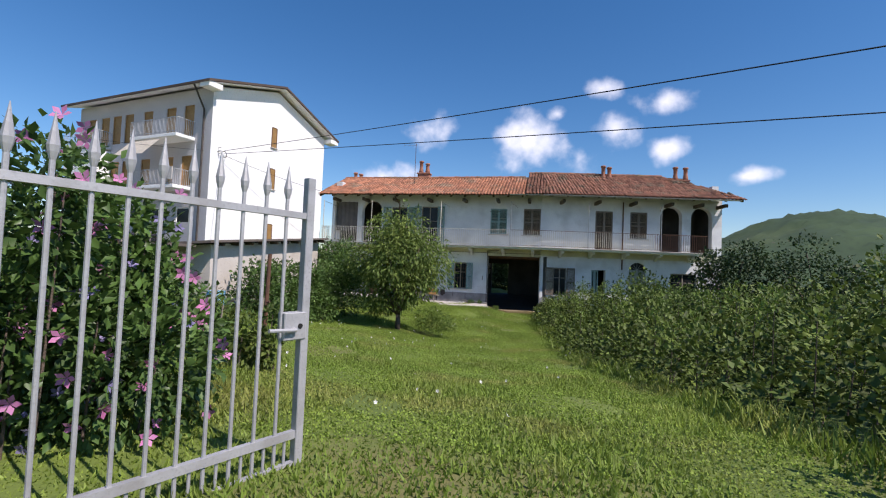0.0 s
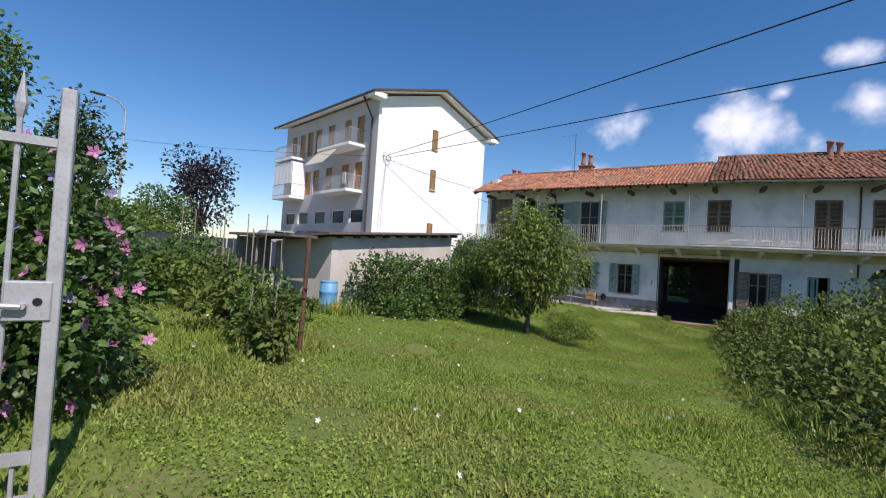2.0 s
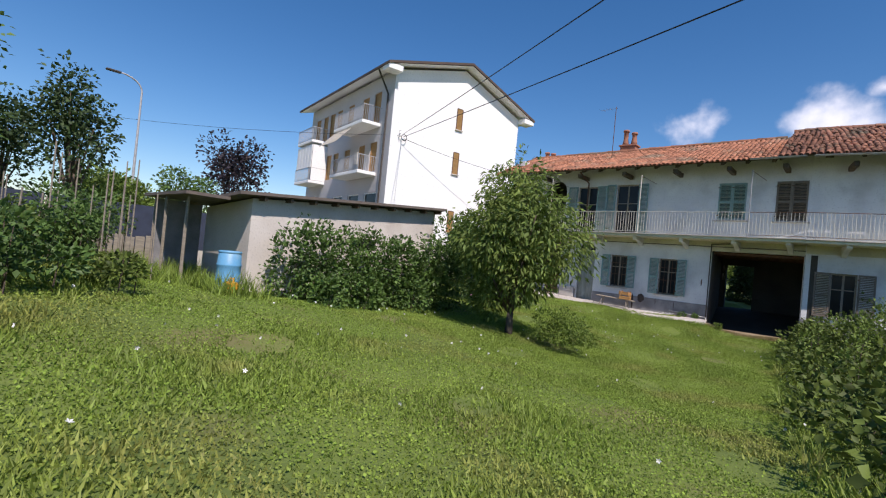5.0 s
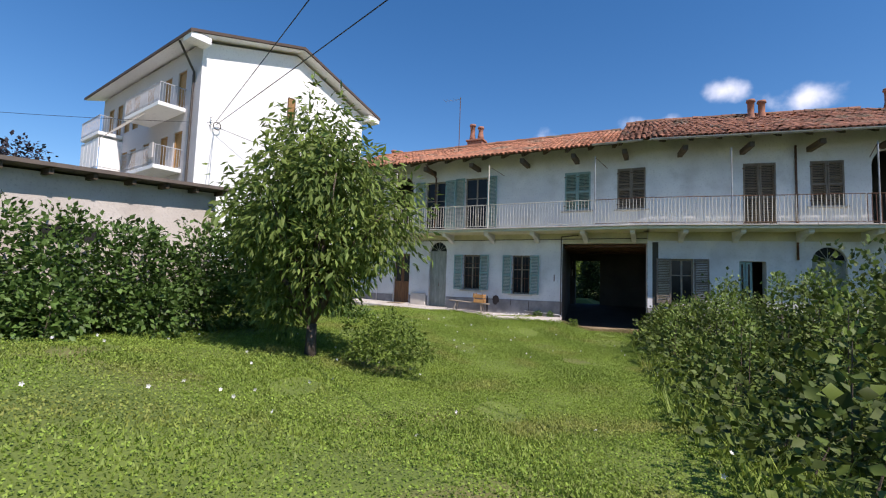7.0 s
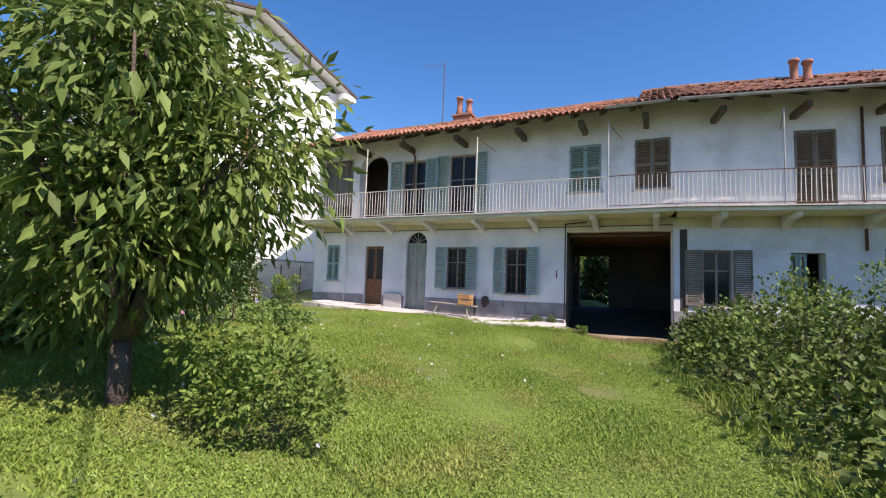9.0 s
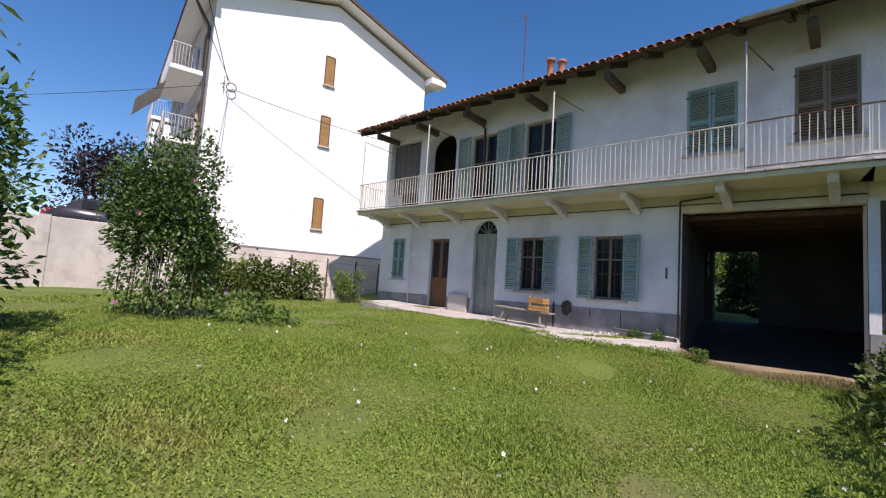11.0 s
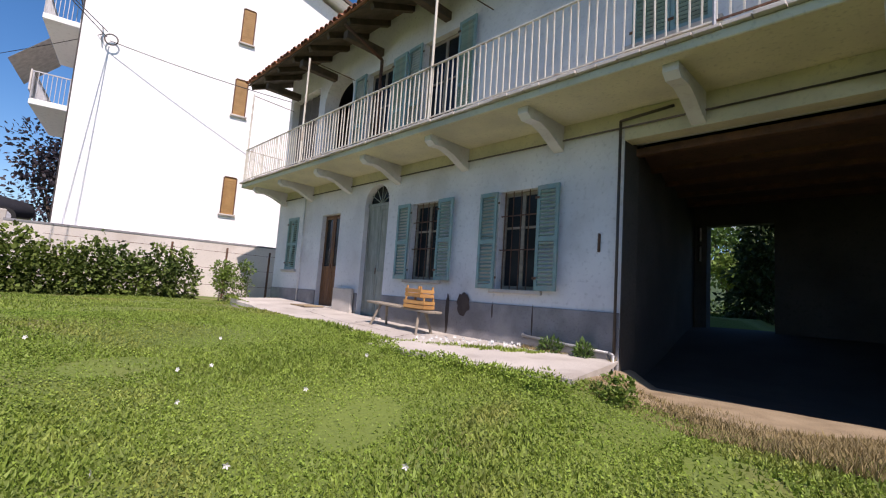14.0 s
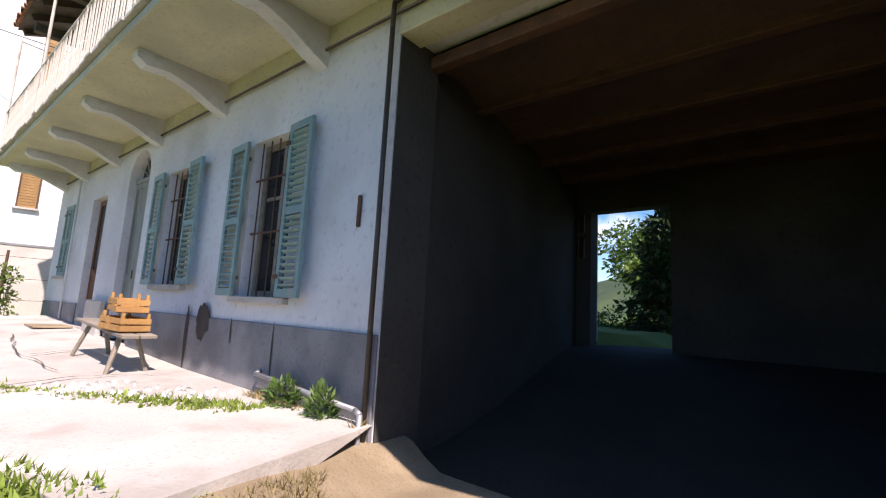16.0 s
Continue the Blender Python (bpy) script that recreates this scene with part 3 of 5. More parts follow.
def window_set(name, x0, x1, z0, z1, m, mat, state, label, bars=False, leaf_w=None):
    """Window with its frame, panes and two shutter leaves: open flat on the wall, shut, or missing."""
    win = empty(name, m)
    tagged(win, label, "window", kind="structure")
    w, h = x1 - x0, z1 - z0
    bm = bmesh.new()
    for a, b, c, d in ((x0, x0 + 0.06, z0, z1), (x1 - 0.06, x1, z0, z1), (x0 + 0.06, x1 - 0.06, z0, z0 + 0.07), (x0 + 0.06, x1 - 0.06, z1 - 0.07, z1), ((x0 + x1) / 2 - 0.035, (x0 + x1) / 2 + 0.035, z0 + 0.07, z1 - 0.07)):
        box(bm, a, b, 0.14, 0.2, c, d)
    box(bm, x0 + 0.06, x1 - 0.06, 0.15, 0.19, z0 + h * 0.62, z0 + h * 0.62 + 0.04)
    part("window_frame", bm, WOOD_GREY, win)
    mid = (x0 + x1) / 2
    for a, b in ((x0 + 0.06, mid - 0.035), (mid + 0.035, x1 - 0.06)):
        made("pane", lambda bm: box(bm, a, b, 0.166, 0.172, z0 + 0.07, z1 - 0.07), GLASS_DARK, win)
    made("window_sill", lambda bm: box(bm, x0 - 0.12, x1 + 0.12, -0.07, 0.14, z0 - 0.07, z0, bevel=0.008), CONCRETE, win)
    if bars:
        for i in range(5):
            x = x0 + w * (i + 0.5) / 5
            made("bar", lambda bm: tube(bm, (x, 0.06, z0), (x, 0.06, z1), 0.009, n=6), RUST, win)
        for z in (z0 + 0.4 * h, z0 + 0.75 * h):
            made("bar", lambda bm: box(bm, x0, x1, 0.05, 0.07, z - 0.01, z + 0.01), RUST, win)
    lw = leaf_w or w / 2
    if state == "open":
        for x, ang in ((x0, 180), (x1, 0)):
            leaf = shutter_parts(lw, h, mat)
            leaf.parent = win
            leaf.matrix_basis = Matrix.Translation((x, -0.075, z0)) @ (Matrix.Rotation(radians(176), 4, "Z") if ang else Matrix.Rotation(radians(-4), 4, "Z"))
    elif state == "shut":
        for k in (0, 1):
            leaf = shutter_parts(w / 2 - 0.01, h, mat)
            leaf.parent = win
            leaf.matrix_basis = Matrix.Translation((x0 + 0.005 + k * w / 2, 0.0, z0)) if True else None
    return win


window_set("window_1", -10.65, -9.98, 1.58, 3.16, FLAT, BLUE_WOOD, "shut", "shut teal louvred shutters on the ground floor")
window_set("window_2", -4.72, -3.82, 1.40, 3.05, FLAT, BLUE_WOOD, "open", "barred window with open teal louvred shutters", bars=True)
window_set("window_3", -2.28, -1.42, 1.28, 3.03, FLAT, BLUE_WOOD, "open", "barred window with open teal louvred shutters", bars=True)
window_set("window_4", 0.06, 1.16, 5.0, 6.68, FLAT, BLUE_WOOD, "shut", "shut teal louvred shutters above the passage")
window_set("window_5", 2.24, 3.33, 4.98, 6.69, FLAT, BROWN_WOOD, "shut", "shut brown louvred shutters upstairs")
window_set("window_6", 0.85, 1.68, 1.15, 2.93, WING, BROWN_WOOD, "open", "dark ground floor window with open taupe shutters", leaf_w=0.52)
window_set("window_7", 3.42, 4.52, BALC, 6.68, WING, BROWN_WOOD, "shut", "shut brown louvred balcony door")
window_set("window_8", 5.62, 6.68, 4.98, 6.68, WING, BROWN_WOOD, "shut", "shut brown louvred shutters upstairs")
window_set("window_9", -6.9, -5.75, BALC, 6.72, FLAT, BLUE_WOOD, "open", "balcony door with open teal louvred shutters", leaf_w=0.56)
window_set("window_10", -4.72, -3.55, BALC, 6.78, FLAT, BLUE_WOOD, "open", "balcony door with faded teal shutters", leaf_w=0.5)
window_set("window_11", 8.2, 9.8, 1.3, 2.85, WING, BROWN_WOOD, "none", "dark ground floor window behind the brambles")


def door_leafs(name, x0, x1, z0, z1, m, mat, label, arched=0.0, glazed=False):
    d = empty(name, m)
    tagged(d, label, "door", kind="structure")
    w = (x1 - x0) / 2
    for k in range(2):
        a = x0 + k * w + 0.006
        bm = bmesh.new()
        for p, q, r, s in ((a, a + 0.07, z0, z1), (a + w - 0.082, a + w - 0.012, z0, z1), (a + 0.07, a + w - 0.082, z0, z0 + 0.16), (a + 0.07, a + w - 0.082, z1 - 0.09, z1), (a + 0.07, a + w - 0.082, z0 + 0.95, z0 + 1.07)):
            box(bm, p, q, 0.12, 0.17, r, s, bevel=0.004)
        leaf = part("leaf", bm, mat, d)
        made("panel", lambda bm: box(bm, a + 0.06, a + w - 0.07, 0.135, 0.155, z0 + 0.15, z0 + 0.96, bevel=0.008), mat, leaf)
        made("panel", lambda bm: box(bm, a + 0.06, a + w - 0.07, 0.14, 0.15, z0 + 1.06, z1 - 0.08), GLASS_DARK if glazed else mat, leaf)
    made("handle", lambda bm: tube(bm, ((x0 + x1) / 2 + 0.04, 0.08, z0 + 1.0), ((x0 + x1) / 2 + 0.04, 0.08, z0 + 1.14), 0.012, n=6), RUST, d)
    if arched:
        cx, r = (x0 + x1) / 2, (x1 - x0) / 2
        bm = bmesh.new()
        box(bm, x0, x1, 0.1, 0.18, z1, z1 + 0.07)
        for k in range(1, 6):
            t = math.pi * k / 6
            tube(bm, (cx, 0.15, z1 + 0.07), (cx + r * 0.97 * math.cos(t), 0.15, z1 + 0.07 + (arched - 0.07) * math.sin(t)), 0.012, n=5)
        part("fanlight", bm, mat, d, "fan-shaped iron light over the door")
        made("pane", lambda bm: box(bm, x0, x1, 0.19, 0.2, z1 + 0.07, z1 + arched), GLASS_DARK, d)
    made("threshold", lambda bm: box(bm, x0 - 0.1, x1 + 0.1, -0.12, 0.2, z0 - 0.14, z0, bevel=0.01), CONCRETE, d)
    return d


door_leafs("door_1", -8.6, -7.68, 0.62, 3.08, FLAT, DOOR_WOOD, "narrow brown wooden double door with glazed upper half", glazed=True)
door_leafs("door_2", -6.56, -5.60, 0.5, 3.16, FLAT, GREY_DOOR, "weathered grey green double door under a fanlight", arched=0.52)
door_leafs("door_3", 5.6, 6.7, 0.1, 2.9, WING, GREY_DOOR, "old arched plank door among brambles", arched=0.55)
door_leafs("door_4", 3.27, 3.72, 0.2, 2.86, WING, BLUE_WOOD, "half-open dark glazed door", glazed=True)

# loggia openings upstairs: hanging cloth and dark depth
cloth = empty("hanging_cloth")
tagged(cloth, "grey cloth hung across the loggia opening", "curtain")


def drape(bm):
    n = 16
    for i in range(n):
        x = [-11.15 + 1.6 * k / n for k in (i, i + 1)]
        y = [0.2 + 0.03 * math.sin(k * 1.9) for k in (i, i + 1)]
        bm.faces.new([bm.verts.new(p) for p in ((x[0], y[0], 5.0), (x[1], y[1], 5.0), (x[1], y[1], 7.05), (x[0], y[0], 7.05))])


made("cloth_sheet", drape, material("grey_cloth", (0.16, 0.14, 0.13), 0.95, scale=2), cloth)

# roof: rafters, boards, tiles
RIDGE_Y, RIDGE_Z = 3.0, 9.55


def slope(x0, x1, m, eave_z, ridge_z, ridge_y, rows_n, mat, seed, holes=False, hip=0.0):
    """Barrel tiles up one slope; the eave row as single pieces, the rest joined."""
    roof = empty("roof")
    roof.parent = house
    r = random.Random(seed)
    eave_y = -1.32
    run = math.hypot(ridge_y - eave_y, ridge_z - eave_z)
    ang = math.atan2(ridge_z - eave_z, ridge_y - eave_y)
    made("roof_board", lambda bm: box(bm, x0, x1 - hip * 0.5, 0.05, run, -0.05, -0.02), BEAM, roof, m=m @ Matrix.Translation((0, eave_y, eave_z)) @ Matrix.Rotation(ang, 4, "X"))
    nb = int((x1 - x0) / 0.9)
    for i in range(nb + 1):
        x = x0 + 0.1 + (x1 - x0 - 0.2) * i / nb
        made("rafter", lambda bm: box(bm, x - 0.06, x + 0.06, 0.12, 1.9, -0.19, -0.05), BEAM, roof, m=m @ Matrix.Translation((0, eave_y, eave_z)) @ Matrix.Rotation(ang, 4, "X"))
    seg, rad, ln = 5, 0.095, 0.46
    prof = [(rad * math.cos(math.pi * k / seg), rad * 0.8 * math.sin(math.pi * k / seg)) for k in range(seg + 1)]
    under = [(rad * 0.98 * math.cos(math.pi * k / 4), -0.055 * math.sin(math.pi * k / 4)) for k in range(5)]

    def tile_arrays(pf, taper, lift):
        v = [(px, 0, pz + lift) for px, pz in pf] + [(px * taper, ln, pz * taper + lift - 0.01) for px, pz in pf]
        v += [(px * 0.86, 0, pz * 0.84 + lift) for px, pz in pf]
        k = len(pf)
        f = [(i, i + 1, k + i + 1, k + i) for i in range(k - 1)] + [(i + 1, i, 2 * k + i, 2 * k + i + 1) for i in range(k - 1)]
        return np.array(v), np.array(f)

    tv, tf = tile_arrays(prof, 0.85, 0.0)
    uv, uf = tile_arrays(under, 1.0, 0.04)
    one = raw_mesh("tile", tv, tf, mat)
    cols = int((x1 - x0) / 0.2)
    M = m @ Matrix.Translation((0, eave_y, eave_z)) @ Matrix.Rotation(ang, 4, "X")
    V, F, off = [], [], 0
    for row in range(rows_n):
        s = row * run / rows_n
        for c in range(cols):
            x = x0 + 0.1 + c * (x1 - x0 - 0.2) / (cols - 1) + r.uniform(-0.012, 0.012)
            if hip and x > x1 - hip * s / run:
                continue
            sag = 0.05 * math.sin(x * 0.55 + 1) * math.sin(math.pi * s / run) + r.uniform(-0.008, 0.012)
            if holes and r.random() < 0.05:
                sag += 0.05
            rz = r.uniform(-3, 3) * (2.2 if holes else 1)
            if row == 0:
                piece("tile", one, roof, M @ pose(x, r.uniform(-0.03, 0.02), 0.02 + sag, 0, 0, rz))
            else:
                cz, sz = math.cos(radians(rz)), math.sin(radians(rz))
                V.append(np.stack([x + tv[:, 0] * cz - tv[:, 1] * sz, s + tv[:, 1] * cz + tv[:, 0] * sz, tv[:, 2] + 0.02 + sag - 0.012 * 0], -1))
                F.append(tf + off)
                off += len(tv)
            V.append(uv + np.array([x + 0.1, s, sag]))
            F.append(uf + off)
            off += len(uv)
    rest = new("tile_rest", raw_mesh("tile_rest", np.concatenate(V), np.concatenate(F), mat))
    rest.parent, rest.matrix_basis = roof, M
    tagged(rest, "rows of curved clay tiles", kind="stuff")
    # rear slope
    made("rear_slope", lambda bm: box(bm, x0, x1 - hip, 0, run * 0.95, -0.05, 0.05), mat, roof, m=m @ Matrix.Translation((0, ridge_y, ridge_z)) @ Matrix.Rotation(-ang, 4, "X"))
    bm = bmesh.new()
    n = int((x1 - hip - x0) / 0.4)
    for i in range(n):
        tube(bm, (x0 + i * 0.4, ridge_y, ridge_z + 0.05 + r.uniform(-.015, .02)), (x0 + i * 0.4 + 0.43, ridge_y, ridge_z + 0.06), 0.12, 0.1, 8)
    part("ridge_tiles", bm, mat, roof, m=m)
    return roof


tagged(slope(-11.9, 2.3, FLAT, EAVE - 0.05, RIDGE_Z - 0.25, RIDGE_Y, 13, TILE, 11), "orange clay barrel tile roof")
tagged(slope(2.34, 4.0, FLAT, EAVE + 0.02, RIDGE_Z + 0.1, RIDGE_Y + 0.3, 13, OLD_TILE, 12, True), "darker broken clay tile roof")
tagged(slope(0.35, 12.0, WING, EAVE + 0.03, RIDGE_Z + 0.1, RIDGE_Y + 0.2, 13, OLD_TILE, 13, True, hip=3.2), "dark mossy clay tile roof with slipped tiles")


def gutter_run(bm, x0, x1):
    n = 6
    for i in range(n):
        a, b = math.pi + math.pi * i / n, math.pi + math.pi * (i + 1) / n
        bm.faces.new([bm.verts.new(p) for p in ((x0, -1.40 + 0.07 * math.cos(a), EAVE - 0.01 + 0.07 * math.sin(a)), (x1, -1.40 + 0.07 * math.cos(a), EAVE - 0.01 + 0.07 * math.sin(a)),
                                                (x1, -1.40 + 0.07 * math.cos(b), EAVE - 0.01 + 0.07 * math.sin(b)), (x0, -1.40 + 0.07 * math.cos(b), EAVE - 0.01 + 0.07 * math.sin(b)))])


made("gutter", lambda bm: gutter_run(bm, 1.4, 3.3), GUTTER, house)
made("gutter", lambda bm: gutter_run(bm, -0.1, 11.7), GUTTER, house, m=WING)


def purlin_ends(bm, xs):
    for x in xs:
        box(bm, x - 0.09, x + 0.09, -1.1, 0.0, EAVE - 0.42, EAVE - 0.22, bevel=0.012)


for x in (-10.8, -8.6, -6.4, -4.0, -1.6, 0.6, 2.6):
    made("purlin", lambda bm: purlin_ends(bm, [x]), BEAM, house)
for x in (1.2, 3.4, 5.6, 7.8, 9.6, 11.0):
    made("purlin", lambda bm: purlin_ends(bm, [x]), BEAM, house, m=WING)


def chimney(x, y, z, pots, label):
    c = empty("chimney", Matrix.Translation((x, y, z)))
    tagged(c, label, "chimney", "chimneys on the farmhouse roof")
    made("stack", lambda bm: [box(bm, -0.45, 0.45, -0.3, 0.3, -1.2, 0.45, bevel=0.02), box(bm, -0.52, 0.52, -0.36, 0.36, 0.45, 0.55, bevel=0.015)], BRICK, c)
    for px, h in pots:
        made("pot", lambda bm: lathe(bm, [(0.19, 0.55), (0.17, 0.75), (0.13, 0.95), (0.14, 0.55 + h - 0.12), (0.19, 0.55 + h - 0.1), (0.17, 0.55 + h)], 12, (px, 0, 0)), BRICK, c, smooth=True)
    return c


chimney(-5.6, 3.4, 9.25, ((-0.25, 0.95), (0.25, 0.75)), "brick chimney with two round clay pots")
chimney(-11.4, 4.2, 8.7, ((-0.22, 0.8), (0.25, 0.7)), "small brick chimney with two clay pots")
chimney(7.6, 3.6, 8.75, ((-0.1, 1.0), (0.3, 0.9)), "weathered brick chimney with clay pots")
chimney(12.7, 4.2, 8.8, ((-0.35, 0.95), (0.3, 0.9)), "brick chimney with two tall clay pots")
antenna = empty("roof_antenna", Matrix.Translation((-5.69, 1.21, 7.9)))
tagged(antenna, "thin rusty aerial mast on the roof", "antenna")
made("mast", lambda bm: tube(bm, (0, 0, 0), (0, 0, 3.6), 0.02), RUST, antenna)
made("crossbar", lambda bm: [tube(bm, (-0.9, 0, 3.5), (0.1, 0, 3.5), 0.008, n=5)] + [tube(bm, (-0.9 + k * 0.2, -0.25, 3.5), (-0.9 + k * 0.2, 0.25, 3.5), 0.005, n=4) for k in range(5)], GUTTER, antenna)


def pipe(name, pts, r, mat, label, m=FLAT):
    bm = bmesh.new()
    for a, b in zip(pts, pts[1:]):
        tube(bm, a, b, r, n=8)
    return tagged(part(name, bm, mat, None, "", True, m), label, "pipe")


pipe("downpipe", [(-0.04, -0.06, 0.1), (-0.04, -0.06, 3.6), (-0.04, -0.06, 3.84), (0.7, -0.05, 3.9)], 0.022, DARK_METAL, "dark pipe down the corner of the passage")
pipe("downpipe", [(-6.3, -0.06, 4.1), (-6.3, -0.06, 6.9), (-6.3, -1.2, 7.3)], 0.04, RUST, "rusty downpipe beside the balcony doors")
pipe("downpipe", [(5.15, -0.06, 2.95), (5.15, -0.06, 7.3)], 0.04, RUST, "rusty downpipe on the wing wall", WING)
pipe("conduit", [(-11.4, -0.04, 3.74), (3.4, -0.04, 3.74)], 0.015, DARK_METAL, "dark cable conduit along the front wall")
pipe("floor_pipe", [(-1.6, -0.04, 0.56), (-1.58, -0.1, 0.54), (-0.1, -0.1, 0.45), (-0.02, -0.12, 0.43), (-0.02, -0.14, 0.0)], 0.022, GUTTER, "thin pipe along the foot of the wall")
pipe("gas_pipe", [(-9.6, -0.05, 0.6), (-9.6, -0.05, 3.74)], 0.02, PLASTER, "whitewashed pipe up the front wall")

# stains and small iron on the front
hook = tagged(made("wall_hook", lambda bm: box(bm, -0.36, -0.32, -0.03, 0.0, 1.9, 2.18, bevel=0.008), RUST), "rusty iron shutter hook on the wall", "hook")


def blot(bm, cx, cz, rx, rz, seed):
    r = random.Random(seed)
    n = 22
    c = bm.verts.new((cx, -0.035, cz))
    ring = [bm.verts.new((cx + rx * math.cos(2 * math.pi * i / n) * r.uniform(0.75, 1.15), -0.035, cz + rz * math.sin(2 * math.pi * i / n) * r.uniform(0.75, 1.15))) for i in range(n)]
    for i in range(n):
        bm.faces.new((c, ring[(i + 1) % n], ring[i]))


SOOT = material("soot_stain", (0.07, 0.055, 0.05), 0.95, scale=6)
tagged(made("wall_stain", lambda bm: [blot(bm, -3.0, 0.98, 0.17, 0.22, 3), blot(bm, -3.42, 0.80, 0.05, 0.40, 5), blot(bm, -1.45, 0.78, 0.015, 0.26, 6), blot(bm, -2.3, 0.9, 0.02, 0.15, 8)], SOOT), "dark soot stains on the plinth", "stain", kind="structure")

# ---- concrete apron, bench and crates ----
def apron(bm):
    pts = [(-10.6, 0.70), (-8.0, 0.60), (-5.6, 0.47), (-3.4, 0.38), (-1.7, 0.35), (0.02, 0.35)]
    front = [-1.5, -1.9, -2.1, -2.15, -2.2, -1.75]
    sub = 9
    xs, zs, fs = [], [], []
    for (xa, za), (xb, zb), fa, fb in zip(pts, pts[1:], front, front[1:]):
        for k in range(sub):
            t = k / sub
            xs.append(xa + (xb - xa) * t), zs.append(za + (zb - za) * t), fs.append(fa + (fb - fa) * t)
    xs.append(pts[-1][0]), zs.append(pts[-1][1]), fs.append(front[-1])
    r = random.Random(9)
    fs = [f + 0.12 * math.sin(i * 0.9) * math.sin(i * 0.37) + r.uniform(-0.05, 0.05) for i, f in enumerate(fs)]
    v = [[bm.verts.new(p) for p in ((x, -0.02, z), (x + 0.3 * max(0, 1 + x), f, z - 0.06), (x + 0.3 * max(0, 1 + x), f - 0.02, z - 0.5))] for x, z, f in zip(xs, zs, fs)]
    for a, b in zip(v, v[1:]):
        bm.faces.new((a[1], b[1], b[0], a[0]))
        bm.faces.new((a[2], b[2], b[1], a[1]))
    bm.faces.new((v[-1][0], v[-1][1], v[-1][2]))
    bm.faces.new((v[0][0], v[0][2], v[0][1]))


tagged(made("concrete_apron", apron, CONCRETE), "cracked pale concrete apron along the house front", "pavement", kind="structure")


def threshold(bm):
    n, m = 28, 12
    r = random.Random(4)
    v = []
    for i in range(n + 1):
        x = -0.2 + 4.2 * i / n
        out = -1.15 - 0.35 * math.sin(i * 0.457) - r.uniform(0, 0.2)
        row = []
        for j in range(m + 1):
            y = 0.35 + (out - 0.35) * j / m
            row.append(bm.verts.new((x, y, max(0.02, gz(x, y) + 0.01) if j < m else gz(x, y) - 0.05)))
        v.append(row)
    for i in range(n):
        for j in range(m):
            bm.faces.new((v[i][j], v[i][j + 1], v[i + 1][j + 1], v[i + 1][j]))


tagged(made("dirt_threshold", threshold, DIRT, smooth=True), "bare dry earth at the mouth of the passage", "ground", kind="structure")
CRACK = material("dark_crack", (0.12, 0.10, 0.08), 0.95, scale=5)


def crack(bm, pts, w):
    def apron_z(x):
        return float(np.interp(x, [-10.6, -8.0, -5.6, -3.4, -1.7, 0.02], [0.70, 0.60, 0.47, 0.38, 0.35, 0.35]))
    r = random.Random(len(pts))
    fine = []
    for a, b in zip(pts, pts[1:]):
        for k in range(6):
            t = k / 6
            fine.append((a[0] + (b[0] - a[0]) * t + r.uniform(-0.04, 0.04), a[1] + (b[1] - a[1]) * t + r.uniform(-0.04, 0.04)))
    row = [[bm.verts.new((x + s * w * r.uniform(0.4, 1), y + s * w * r.uniform(0.4, 1), apron_z(x) + 0.006 - 0.014 * min(1, -y / 2))) for s in (-1, 1)] for x, y in fine]
    for a, b in zip(row, row[1:]):
        bm.faces.new((a[0], a[1], b[1], b[0]))


for pts, w in (([(-7.4, -0.2), (-7.1, -1.0), (-7.3, -1.8)], 0.012), ([(-5.3, -0.3), (-5.0, -1.2), (-5.4, -1.9)], 0.014), ([(-3.0, -0.3), (-3.3, -1.1), (-2.9, -1.9)], 0.012), ([(-7.0, -1.1), (-5.2, -1.3), (-3.4, -1.15)], 0.010)):
    tagged(made("apron_crack", lambda bm: crack(bm, pts, w), CRACK), "dirt-filled crack in the concrete apron", "crack", kind="structure")
bench = empty("bench", Matrix.Translation((-4.1, -0.62, 0.385)) @ Matrix.Rotation(radians(3), 4, "Y"))
tagged(bench, "low weathered plank bench on splayed legs", "bench")
for y in (-0.17, 0.01):
    made("plank", lambda bm: box(bm, -0.95, 0.95, y, y + 0.165, 0.42, 0.46, bevel=0.006), WOOD_GREY, bench)
for x in (-0.7, 0.7):
    for y in (-0.2, 0.2):
        made("leg", lambda bm: tube(bm, (x * 0.85, y * 0.4, 0.42), (x, y, 0.0), 0.03, 0.025, 6), WOOD_GREY, bench)


def crate(x, y, z, rz, h, label):
    c = empty("crate", pose(x, y, z, 0, 2, rz))
    tagged(c, label, "crate", "crates on the bench")
    for k in range(int(h / 0.075)):
        for yy in (-0.16, 0.15):
            made("slat", lambda bm: box(bm, -0.25, 0.25, yy, yy + 0.012, 0.01 + k * 0.078, 0.072 + k * 0.078), CRATE, c)
        for xx in (-0.25, 0.238):
            made("slat", lambda bm: box(bm, xx, xx + 0.012, -0.148, 0.15, 0.01 + k * 0.078, 0.072 + k * 0.078), CRATE, c)
    for xx in (-0.235, 0.205):
        for yy in (-0.145, 0.12):
            made("corner_post", lambda bm: box(bm, xx, xx + 0.03, yy, yy + 0.03, 0, h + 0.05), CRATE, c)
    made("bottom", lambda bm: box(bm, -0.235, 0.235, -0.146, 0.148, 0.0, 0.012), CRATE, c)


